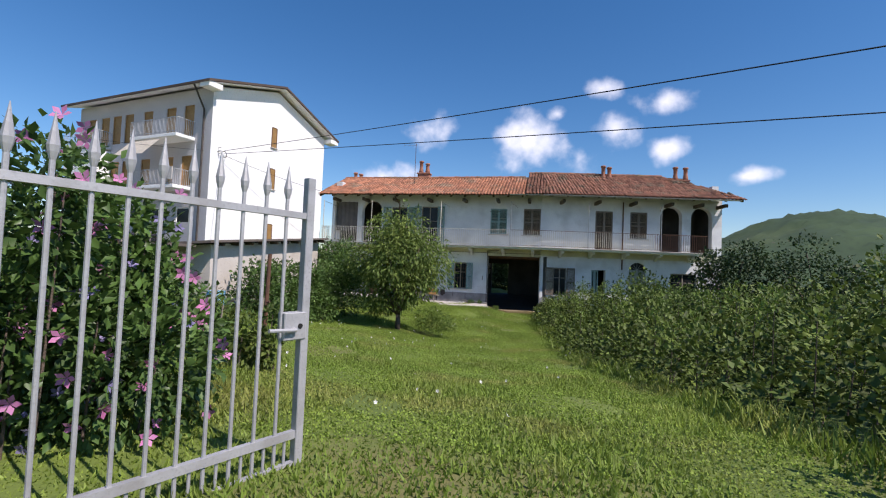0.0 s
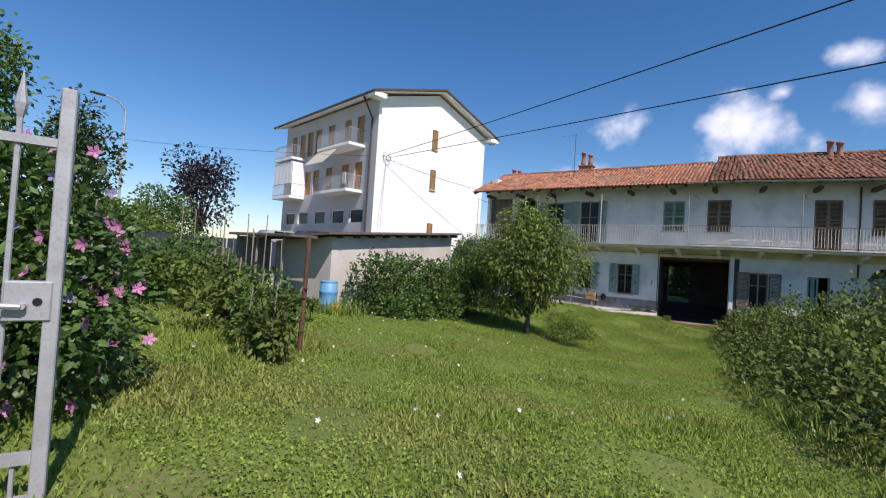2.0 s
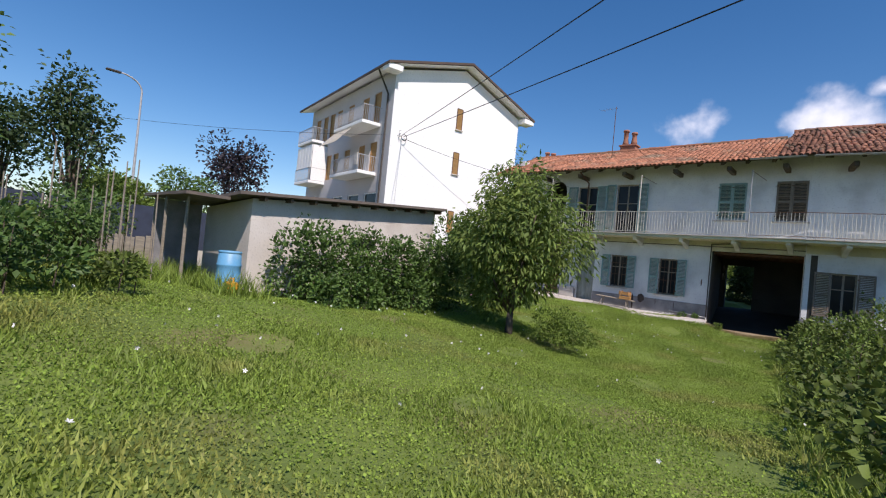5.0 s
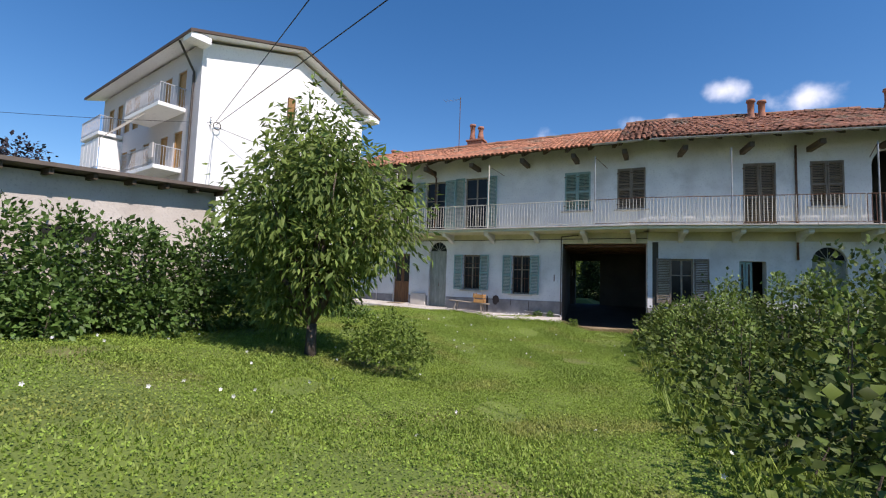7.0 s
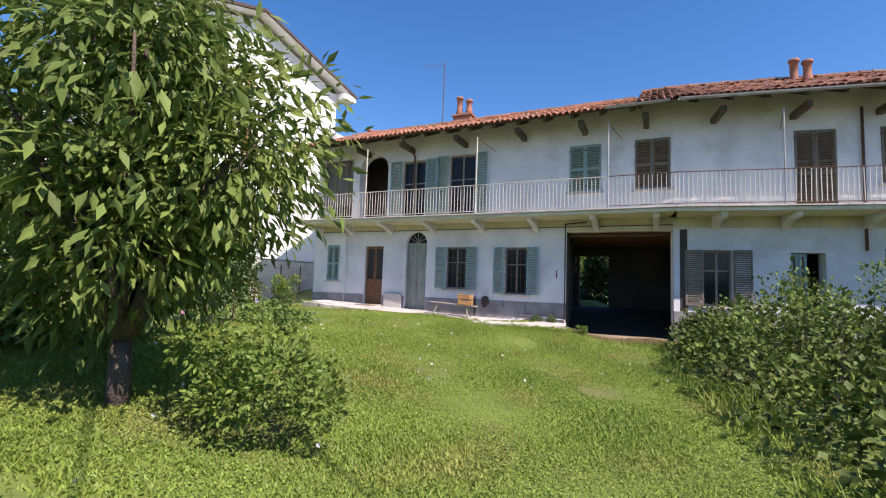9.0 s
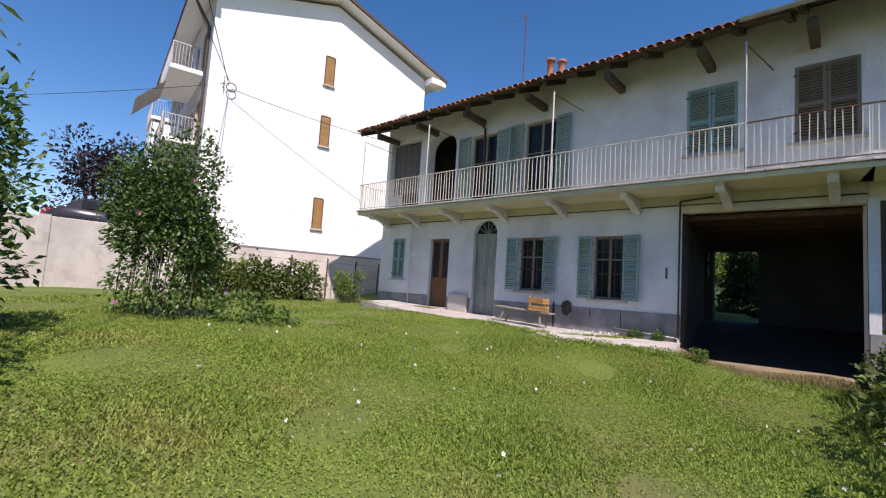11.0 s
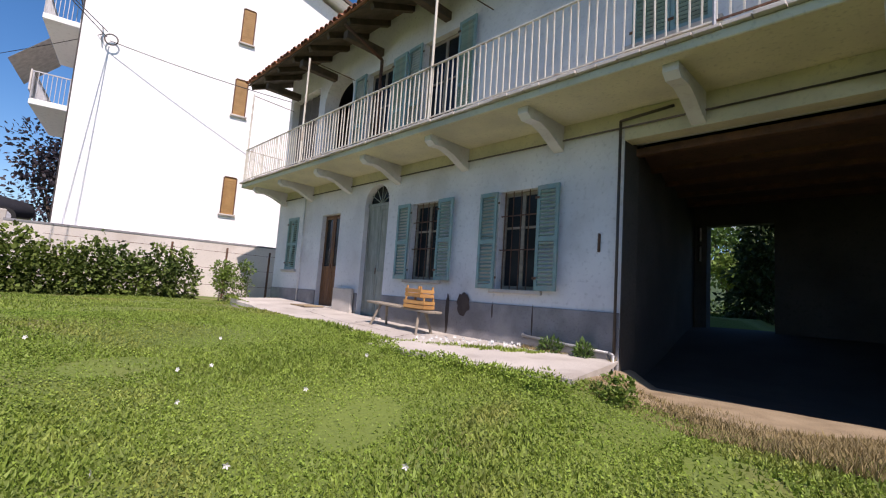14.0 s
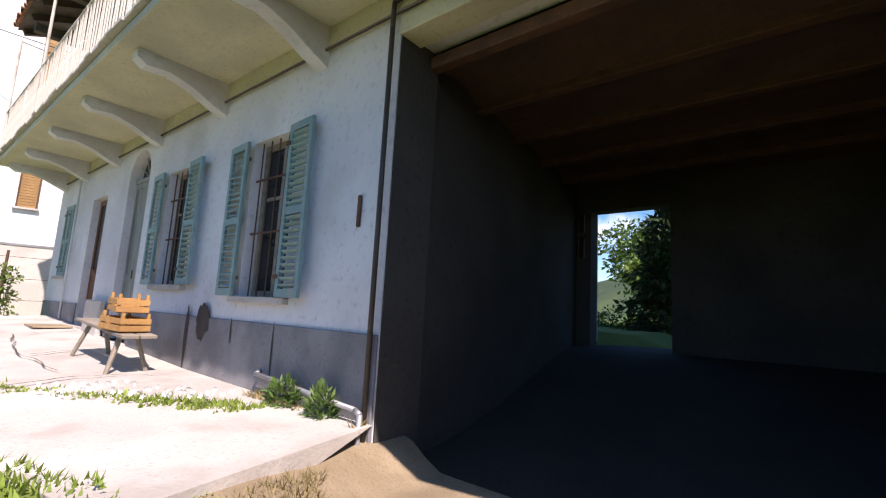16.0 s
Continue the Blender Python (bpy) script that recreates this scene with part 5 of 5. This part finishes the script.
def split_blob(x, y, z, rx, ry, rz, k, seed):
    r = random.Random(seed)
    out = []
    for _ in range(k):
        a, e, s = r.uniform(0, 6.28), r.uniform(-0.8, 1.2), r.uniform(0.35, 0.75)
        f = r.uniform(0.45, 0.85)
        out.append((x + f * rx * math.cos(a) * math.cos(e), y + f * ry * math.sin(a) * math.cos(e), z + f * rz * math.sin(e), rx * s * 0.7, ry * s * 0.7, rz * s * 0.7))
    return out


def grow_limbs(bm, base, blobs, r0, lean=(0, 0)):
    zlow = min(b[2] - b[5] for b in blobs)
    base = Vector(base)
    fork = Vector((base.x + lean[0], base.y + lean[1], max(base.z + 0.5, zlow + 0.25)))
    tube(bm, base, fork, r0, r0 * 0.75, 9)
    for b in blobs:
        mid = fork.lerp(Vector(b[:3]), 0.5) + Vector((0, 0, 0.12))
        tube(bm, fork, mid, r0 * 0.5, r0 * 0.3, 6)
        tube(bm, mid, b[:3], r0 * 0.3, r0 * 0.1, 5)


def tree(name, base, blobs, n, leaf, mat, r0, label, long=1.9, droop=0.6, lean=(0, 0)):
    t = empty(name)
    tagged(t, label, "tree", "hazels beyond the brambles" if name == "hazel_tree" else "far trees" if name == "tree" else "")
    made("trunk", lambda bm: grow_limbs(bm, base, blobs, r0, lean), BARK, t, smooth=True)
    c, d = cloud(blobs, n, 0.35)
    o = new("crown", leaves("crown", c, leaf, mat, long, droop, d))
    o.parent = t
    return t


def bush(name, blobs, n, leaf, mat, label, long=1.5, droop=0.1, stems=True, category="bush"):
    t = empty(name)
    tagged(t, label, category, "vegetable garden plants" if name == "garden_plants" else "tomato rows" if name == "tomato_plant" else "")
    c, d = cloud(blobs, n, 0.5)
    z0 = min(b[2] - b[5] for b in blobs)
    c[:, 2] = np.maximum(c[:, 2], ground_z(c[:, 0], c[:, 1]) + 0.02) if name != "far" else c[:, 2]
    o = new("foliage", leaves("foliage", c, leaf, mat, long, droop, d))
    o.parent = t
    if stems:
        bm = bmesh.new()
        for b in blobs:
            g = gz(b[0], b[1])
            for k in range(1):
                tube(bm, (b[0] + 0.1 * k, b[1] - 0.06 * k, g - 0.05), (b[0] + b[3] * 0.2, b[1] + b[4] * 0.1, b[2] + b[5] * 0.2), 0.012, 0.005, 5)
        tagged(part("stem_tangle", bm, BARK, t), kind="stuff")
    return t


tz = gz(-1.5, -13.95)
crown = split_blob(-1.75, -13.95, tz + 2.55, 1.85, 1.6, 1.75, 30, 4) + [(-1.7, -13.95, tz + 2.6, 1.15, 1.05, 1.4), (-1.9, -14.0, tz + 3.75, 0.7, 0.7, 0.75), (-1.3, -13.9, tz + 3.3, 0.7, 0.7, 0.8), (-2.3, -14.1, tz + 1.4, 0.8, 0.8, 0.55), (-0.9, -14.0, tz + 1.45, 0.7, 0.7, 0.5), (-1.7, -13.5, tz + 1.2, 0.8, 0.7, 0.5)]
crown += [(-2.1, -14.0, tz + 1.0, 0.8, 0.8, 0.55), (-1.3, -14.1, tz + 1.25, 0.75, 0.7, 0.5), (-2.5, -13.7, tz + 0.8, 0.6, 0.6, 0.5)]
tree("fruit_tree", (-1.5, -13.95, tz - 0.1), crown, 19000, 0.056, LEAF, 0.11, "young fruit tree with drooping long green leaves", 3.0, 0.9)
bush("low_shrub", split_blob(-0.2, -13.5, tz + 0.3, 0.8, 0.65, 0.5, 9, 5), 4500, 0.034, LIGHT_LEAF, "low feathery green shrub beside the fruit tree", 2.0, stems=False)
bush("dark_shrub", split_blob(-4.4, -12.5, 1.9, 1.0, 1.0, 1.7, 12, 6) + [(-4.4, -12.5, 1.3, 0.9, 0.9, 1.4)], 6500, 0.06, BERRY, "tall dark green shrub at the end of the shed", 2.0, stems=False)
hedge = []
for k in range(13):
    y = -18.5 + k * 0.45
    hedge += [(-4.6 + 0.2 * math.sin(k * 2.1), y, 1.4 + 0.15 * math.sin(k * 1.3), 0.6, 0.55, 1.15 + 0.25 * math.sin(k * 2.7))]
hedge += [(-3.75, -18.0, 0.9, 0.45, 0.45, 0.6), (-3.95, -16.8, 0.9, 0.5, 0.5, 0.6), (-3.95, -15.2, 0.9, 0.5, 0.5, 0.6)]
bush("raspberry_hedge", hedge, 21000, 0.07, BERRY, "raspberry canes grown along the shed wall", 1.6)

# bramble bank: its edge runs along the trodden path


def edge_x(y):
    return np.interp(y, [-30, -24, -20, -16, -11, -5, -2.2], [6.6, 6.3, 5.6, 4.9, 4.2, 3.5, 3.25])


banks = [("bramble_bank", -33, -14), ("bramble_bank", -14, -1.2)]
for name, ya, yb in banks:
    blobs = []
    r = random.Random(8)
    y = ya
    while y < yb:
        x, first = float(edge_x(y)) + 0.55, True
        while x < 17:
            h = min(1.95, 0.75 + 0.42 * (x - float(edge_x(y)))) * r.uniform(0.6, 1.25) * (1 + 0.42 * math.sin(x * 1.15 + y * 0.5) * math.sin(y * 0.85 + 0.6))
            if y > -5:
                h *= 0.85
            rr = r.uniform(0.5, 0.95)
            blobs.append((x, y + r.uniform(-0.3, 0.3), gz(x, y) + h * 0.45, rr, rr, h * 0.58))
            x += r.uniform(0.8, 1.1) * (1 if x < 10 else 1.5)
        y += 0.95
    bush(name, blobs, 76000, 0.085, BRAMBLE, "overgrown bank of brambles and nettles beside the lawn", 1.35, -0.1, category="brambles")
bush("bramble_clump", split_blob(4.15, -3.1, 0.55, 0.75, 0.8, 0.6, 9, 61) + [(4.1, -3.2, 0.45, 0.7, 0.8, 0.5), (4.25, -4.4, 0.5, 0.6, 0.6, 0.5)], 7000, 0.05, BRAMBLE, "dense bramble clump beside the passage", 1.4, -0.1, category="brambles")
tips = []
r = random.Random(21)
for k in range(80):
    y = r.uniform(-26, -3)
    x = float(edge_x(y)) + r.uniform(0.3, 6)
    tips.append((x, y, gz(x, y) + min(2.0, 0.8 + 0.42 * (x - float(edge_x(y)))), 0.22, 0.22, 0.35))
bush("bramble_tips", tips, 9000, 0.05, LIGHT_LEAF, "pale young shoots standing out of the brambles", 1.8, -0.5, category="brambles")
for x, y, h, rad in ((13.2, -3.2, 4.6, 2.0), (16.5, -5.0, 5.0, 2.6), (20.5, -7.0, 5.0, 2.8), (25.0, -9.0, 5.2, 3.0), (18.5, -10.5, 4.2, 2.2), (23, -14, 4.4, 2.6)):
    tree("hazel_tree", (x, y, gz(x, y) - 0.1), split_blob(x, y, h * 0.55, rad, rad, h * 0.45, 12, int(x)) + [(x, y, h * 0.5, rad * 0.7, rad * 0.7, h * 0.4)], 6000, 0.11, DARK_LEAF if x < 17 else BERRY, 0.12, "dense dark hazel beyond the brambles", 1.5, 0.2)

bush("apron_weeds", [(-3.0 + 0.42 * k, -2.25 + 0.1 * math.sin(k * 2.2), gz(-3.0 + 0.42 * k, -2.25) + 0.05, 0.26, 0.16, 0.09 + 0.03 * math.sin(k * 1.7)) for k in range(9)], 5200, 0.024, CLOVER, "low leafy weeds along the broken concrete edge", 1.3, -0.3, stems=False, category="weeds")
bush("corner_weed", split_blob(0.8, -1.75, gz(0.8, -1.75) + 0.12, 0.22, 0.2, 0.16, 6, 91), 700, 0.03, LIGHT_LEAF, "small leafy weed at the slab corner", 1.7, -0.3, stems=False, category="weeds")
for wx, ws in ((-1.02, 0.2), (-0.45, 0.13)):
    bush("wall_weed", [(wx, -0.14, 0.40, ws, 0.09, 0.14)], 420, 0.022, BERRY, "tuft of weeds at the foot of the wall", 4.0, -0.9, stems=False, category="weeds")

# lawn: short blades in patches, longer tufts at the edges
def blades(n, xr, yr, hmin, hmax, mat, name, label, keep, wide=0.006):
    x, y = rng.uniform(*xr, n), rng.uniform(*yr, n)
    ok = keep(x, y)
    x, y = x[ok], y[ok]
    n = len(x)
    z = top_z(x, y) - 0.005
    h = rng.uniform(hmin, hmax, n) * (0.75 + 0.5 * np.sin(x * 1.9) * np.sin(y * 1.4 + 1))
    a = rng.uniform(0, 2 * np.pi, n)
    lean = rng.uniform(0.2, 1.0, n) * h
    b = a + rng.uniform(-1, 1, n)
    wx, wy = np.cos(a + 1.57) * wide, np.sin(a + 1.57) * wide
    k = 1 + 1.6 * rng.random(n)
    p0 = np.stack([x - wx * k, y - wy * k, z], -1)
    p1 = np.stack([x + wx * k, y + wy * k, z], -1)
    p2 = np.stack([x + np.cos(b) * lean, y + np.sin(b) * lean, z + h], -1)
    V = np.stack([p0, p1, p2], 1).reshape(-1, 3)
    o = new(name, raw_mesh(name, V, np.arange(n * 3).reshape(-1, 3), mat))
    return tagged(o, label, "grass", kind="stuff")


# hibiscus by the gate
def petals(c, size, mat, name):
    n = len(c)
    V, F = [], []
    for i in range(n):
        ax = Vector((rng.normal() * 0.6 + 0.7, rng.normal() * 0.5 - 0.6, rng.normal() * 0.4)).normalized()
        q = ax.to_track_quat("Z", "Y").to_matrix()
        for k in range(5):
            a = 2 * math.pi * k / 5
            p = [(0, 0, 0), (size * 0.62 * math.cos(a - 0.5), size * 0.62 * math.sin(a - 0.5), size * 0.3), (size * math.cos(a), size * math.sin(a), size * 0.42), (size * 0.62 * math.cos(a + 0.5), size * 0.62 * math.sin(a + 0.5), size * 0.28)]
            b = len(V)
            V += [tuple(q @ Vector(v) + Vector(c[i])) for v in p]
            F.append((b, b + 1, b + 2, b + 3))
    return raw_mesh(name, np.array(V), np.array(F), mat)


def hibiscus(blobs, n, flowers, label):
    t = bush("hibiscus", blobs, n, 0.05, HIBISCUS, label, 1.7, 0.2)
    c, d = cloud(blobs, flowers * 3, 0.97)
    for k, mat in enumerate((PINK, LILAC, PINK)):
        o = new("blossom", petals(c[k::3] + d[k::3] * 0.06, 0.062 if k != 1 else 0.05, mat, "blossom"))
        o.parent = t
    return t


g0 = gz(-0.5, -26.5)
hibiscus(split_blob(0.2, -27.3, g0 + 1.1, 0.8, 0.75, 0.98, 12, 31) + split_blob(0.55, -28.2, g0 + 1.05, 0.55, 0.9, 1.05, 11, 32) + [(0.2, -27.3, g0 + 0.9, 0.7, 0.7, 0.9), (0.45, -28.0, g0 + 0.8, 0.45, 0.8, 0.9), (0.95, -27.5, g0 + 0.4, 0.5, 0.7, 0.5), (0.6, -27.0, g0 + 0.5, 0.6, 0.6, 0.6)], 17000, 60, "tall hibiscus bush with pink and lilac flowers by the gate")
hibiscus(split_blob(-6.3, -9.4, 2.1, 1.2, 1.1, 1.8, 16, 33) + [(-6.3, -9.4, 1.7, 1.0, 1.0, 1.5)], 22000, 14, "tall dark hibiscus with a few pink flowers on the lawn")
bush("weed_clump", [(-5.4, -8.4, 0.6, 0.7, 0.6, 0.4), (-4.9, -8.1, 0.5, 0.5, 0.5, 0.3)], 1500, 0.06, BERRY, "leafy weeds under the hibiscus")
bush("vine_hedge", [(-13.4 + 0.2 * math.sin(k), -6.6 + k * 0.55, 1.0 + 0.12 * math.sin(k * 2), 0.8, 0.55, 0.85 + 0.1 * math.sin(k * 1.7)) for k in range(9)], 15000, 0.10, BRAMBLE, "vine-covered low hedge before the gable", 1.2)
bush("corner_bush", split_blob(-12.2, -0.9, 1.25, 0.7, 0.6, 0.65, 8, 41) + [(-12.2, -0.9, 1.0, 0.5, 0.5, 0.6)], 2600, 0.06, LIGHT_LEAF, "bright green bush at the house corner", 1.4)
for x, y, h, rad, mat, lab in ((-1.2, -24.6, 0.8, 0.7, BRAMBLE, "low leafy green garden plants"), (-2.2, -23.4, 0.9, 0.7, BERRY, "low leafy green garden plants"), (-4.8, -23.8, 1.1, 0.9, BRAMBLE, "leafy green vegetable row"), (-3.3, -24.4, 1.0, 0.8, LIGHT_LEAF, "pale green garden weeds"), (-2.9, -22.3, 0.6, 0.6, BRAMBLE, "low weeds round the vegetables"), (-5.8, -22.6, 1.5, 1.0, BERRY, "green tomato plants on stakes"),
                               (-7.6, -22.0, 1.7, 1.1, BERRY, "tall bean plants on stakes"), (-9.6, -21.5, 1.8, 1.2, BERRY, "tall bean plants on stakes"), (-4.0, -24.8, 1.3, 0.9, HIBISCUS, "tall green garden shrubs"), (-6.3, -25.0, 1.8, 1.2, BERRY, "tall green garden shrubs"), (-2.2, -26.2, 1.2, 0.7, HIBISCUS, "leafy shrub behind the gate"), (-9.5, -25.0, 2.2, 1.6, BERRY, "tall green garden shrubs")):
    g = gz(x, y)
    bush("garden_plants", split_blob(x, y, g + h * 0.5, rad, rad, h * 0.5, 7, int(-x * 10)), int(1900 * rad), 0.055, mat, lab, 1.8)
tomato_rand = random.Random(44)
for k in range(11):
    u = k / 10
    for x, y, h, rad in ((0.1 - 6.4 * u, -24.9 + 2.6 * u, 0.75 + 0.3 * u, 0.36), (-0.9 - 4.6 * u, -26.3 + 0.7 * u, 1.25, 0.42)):
        if rad > 0.4 and k % 2:
            continue
        x, y, h = x + tomato_rand.uniform(-0.15, 0.15), y + tomato_rand.uniform(-0.12, 0.12), h * tomato_rand.uniform(0.8, 1.15)
        plant = bush("tomato_plant", split_blob(x, y, gz(x, y) + h * 0.5, rad, rad, h * 0.55, 7, 70 + k) + [(x, y, gz(x, y) + h * 0.4, rad * 0.6, rad * 0.6, h * 0.4)], 1000, 0.05, BERRY if k % 3 else BRAMBLE, "straggling green tomato plant tied to a stake", 1.9, 0.3, category="tomato plant")
        made("stake", lambda bm: tube(bm, (x + 0.05, y, gz(x, y) - 0.05), (x + 0.1, y + 0.04, gz(x, y) + h * 1.15), 0.016, 0.013, 5), WOOD_GREY, plant)
blades(20000, (-7, 0.6), (-27.0, -21.8), 0.07, 0.22, GRASS, "garden_tall_grass", "long soft grass between the vegetable rows", lambda x, y: (np.sin(x * 1.7 + y) * np.sin(y * 2.1 - x * 0.6) > -0.1) & (y < -23.6 - 0.42 * x), 0.005)
stakes = empty("garden_stakes")
tagged(stakes, "thin wooden stakes among the vegetables", "stakes")
r = random.Random(2)
for k in range(14):
    x, y = r.uniform(-10, -4.5), r.uniform(-23.2, -21.2)
    made("stake", lambda bm: tube(bm, (x, y, gz(x, y)), (x + r.uniform(-.1, .1), y, gz(x, y) + r.uniform(1.6, 2.3)), 0.015, 0.012, 5), WOOD_GREY, stakes)
bfence = empty("board_fence")
tagged(bfence, "weathered board fence behind the garden", "fence")
for k in range(16):
    made("board", lambda bm: box(bm, -13.0, -12.96, -23.5 + k * 0.3, -23.23 + k * 0.3, 0.7, 1.75 + 0.04 * (k % 3), bevel=0.006), WOOD_GREY, bfence)
net = tagged(made("shade_net", lambda bm: [box(bm, -14.2, -14.15, -24 + k * 2.2, -21.9 + k * 2.2, 1.4, 2.9) for k in range(5)], NET), "dark shade netting on posts behind the garden", "netting")

# far trees and hills
for x, y, h, rad, mat, lab in ((-21, -25, 9.5, 2.6, BERRY, "tall leafy tree beyond the garden"), (-24.5, -19.8, 8.6, 2.3, DARK_LEAF, "dark tree beyond the garden"), (-33, -22, 8.0, 2.6, DARK_LEAF, "dark tree beyond the road"), (-20, -30, 9.0, 3.0, BERRY, "tall leafy tree beyond the garden"),
                               (-46, -3.0, 12.5, 4.2, PURPLE_LEAF, "dark copper beech behind the apartments"), (-40, -16, 6.5, 3.0, LIGHT_LEAF, "light green tree by the road"), (-30, -17.5, 4.6, 2.2, LIGHT_LEAF, "light green shrub by the road"), (-25, -16.8, 4.2, 2.0, LIGHT_LEAF, "light green shrub by the road"), (-36, -10.5, 7, 2.5, BERRY, "green tree by the road"),
                               (-1.6, 16.0, 3.0, 1.8, LIGHT_LEAF, "pale shrub behind the house"), (0.2, 24, 3.2, 2.5, BERRY, "green shrub behind the house"), (-5, 26, 6.0, 3.0, BERRY, "green tree behind the house")):
    g = gz(x, y)
    tree("tree", (x, y, g - 0.1), split_blob(x, y, g + h * 0.6, rad, rad, h * 0.4, 14, int(abs(x) * 7)) + [(x, y, g + h * 0.55, rad * 0.65, rad * 0.65, h * 0.36)], 4500, 0.05 * rad + 0.04, mat, 0.05 * rad + 0.05, lab, 1.5, 0.2)


bush("conifer", [(-0.15 + 0.05 * k, 9.6 + 0.05 * k, 1.5 + 0.7 * k, 0.95 - 0.1 * k, 0.95 - 0.1 * k, 0.7) for k in range(7)], 9000, 0.09, DARK_LEAF, "dense dark conifer behind the carriage passage", 2.2, 0.5)
bush("rear_shrubs", split_blob(-1.6, 11.0, 0.8, 1.4, 1.0, 0.8, 8, 51) + split_blob(2.6, 8.8, 1.1, 1.0, 0.9, 1.2, 8, 52), 6000, 0.07, BERRY, "tangled green shrubs behind the house")


def hill(cx, cy, wx, wy, h, name, label, seed):
    n = 70
    u = np.linspace(-1, 1, n)
    A, B = np.meshgrid(u, u, indexing="ij")
    R = np.sqrt(A * A + B * B)
    H = h * (0.5 + 0.5 * np.cos(np.pi * np.clip(R, 0, 1))) * (1 + 0.18 * np.sin(A * 5 + seed) + 0.12 * np.sin(B * 7 + A * 3)) + rng.uniform(0, 3.0, A.shape) * (R < 0.96)
    idx = np.arange(n * n).reshape(n, n)
    o = new(name, raw_mesh(name, np.stack([cx + A * wx, cy + B * wy, H - 2], -1).reshape(-1, 3), np.stack([idx[:-1, :-1], idx[1:, :-1], idx[1:, 1:], idx[:-1, 1:]], -1).reshape(-1, 4), FOREST))
    return tagged(o, label, "hill", kind="structure")


hill(150, 270, 150, 130, 37, "hill", "wooded green summer hill", 1)
hill(270, 240, 150, 140, 34, "hill", "wooded green summer hill", 2)
hill(520, 300, 260, 220, 75, "hill", "far hazy wooded hill", 3)
hill(-20, 420, 260, 180, 60, "hill", "wooded hill behind the house", 4)

def on_lawn(x, y):
    apron = (x > -10.8) & (x < 0.15) & (y > -2.0)
    bare = (np.sin(x * 1.3 + 2) * np.sin(y * 1.1 + x * 0.7) > 0.88) & (rng.random(len(x)) < 0.8)
    return ~apron & ~bare & (y < -0.9) & (x < edge_x(y) + 0.6) & ~((x > 0) & (x < 3.4) & (y > -1.3))


blades(430000, (-13, 6.8), (-31, -0.9), 0.02, 0.06, GRASS, "lawn_grass", "short uneven lawn grass", on_lawn, 0.007)
blades(230000, (-3.5, 5.5), (-17, -1.0), 0.02, 0.055, GRASS, "lawn_grass", "short clover and grass near the house", on_lawn, 0.008)
blades(70000, (-1, 6.5), (-33, -19), 0.03, 0.10, GRASS, "tall_grass", "taller grass near the gate", on_lawn, 0.006)
blades(26000, (3.0, 7.2), (-31, -2), 0.15, 0.4, GRASS, "edge_grass", "long grass along the brambles", lambda x, y: (np.abs(x - edge_x(y) - 0.1) < 0.45), 0.007)
blades(16000, (-12, -3.5), (-25, -19.5), 0.15, 0.5, GRASS, "garden_grass", "long grass round the vegetable garden", lambda x, y: np.sin(x * 2) * np.sin(y * 2.3) > -0.3, 0.007)
blades(34000, (-2.2, 4.0), (-1.9, -0.05), 0.04, 0.13, DRY_GRASS, "dry_grass", "dry grass along the wall foot and threshold", lambda x, y: ((x < 0) & (y > -0.2) & (np.sin(x * 4.1) > -0.2)) | ((x > 0.05 - 0.22 * y) & (y < -0.35 - 0.5 * np.abs(np.sin(x * 2.3)))), 0.0035)


def clover(n, xr, yr, size, name, label):
    x, y = rng.uniform(*xr, n), rng.uniform(*yr, n)
    ok = on_lawn(x, y)
    x, y = x[ok], y[ok]
    c = np.stack([x, y, ground_z(x, y) + rng.uniform(0.004, 0.03, len(x))], -1)
    way = rng.normal(size=(len(x), 3)) * np.array([1, 1, 0.25])
    o = new(name, leaves(name, c, size, CLOVER, 1.1, -0.1, way))
    return tagged(o, label, "clover", kind="stuff")


clover(260000, (-6.5, 5.0), (-14.5, -1.0), 0.0165, "clover", "carpet of small clover leaves in the lawn")
clover(190000, (-11, 6.0), (-27, -14.5), 0.021, "clover", "clover and broad weeds in the lawn")
blades(14000, (-10.5, 0.4), (-2.6, -1.4), 0.025, 0.08, GRASS, "apron_edge_grass", "grass creeping over the edge of the concrete", lambda x, y: np.abs(y + 2.12 - 0.25 * (x < -7) * (-7 - x) * 0.6 - 0.3 * (x > -1) * (x + 1)) < 0.13, 0.008).location.z = 0.03
fl = []
r = random.Random(17)
for k in range(150):
    y = r.uniform(-30, -3)
    x = min(float(edge_x(y)) - 0.1, r.uniform(-3, 6.3)) if k < 80 else r.uniform(-4.5, 0)
    fl.append((x, y, gz(x, y) + r.uniform(0.06, 0.14)))
for k in range(60):
    x = r.uniform(-2.6, -1.2)
    fl.append((x, -1.05 + 0.62 * (x + 2.1) + r.uniform(-0.25, 0.25), 0.38 + 0.08 * r.random()))
o = new("daisies", petals(np.array(fl), 0.026, WHITE_PETAL, "daisies"))
tagged(o, "small white daisies in the grass", "flowers", kind="stuff")
blades(9000, (-3.5, -1.0), (-2.2, -0.2), 0.04, 0.11, GRASS, "crack_weeds", "weeds in a crack of the concrete apron", lambda x, y: np.abs(y + 1.05 - 0.62 * (x + 2.1)) < 0.30 * np.abs(np.sin(x * 5.0 + np.sin(x * 11))) * rng.random(len(x)) ** 0.5, 0.008)
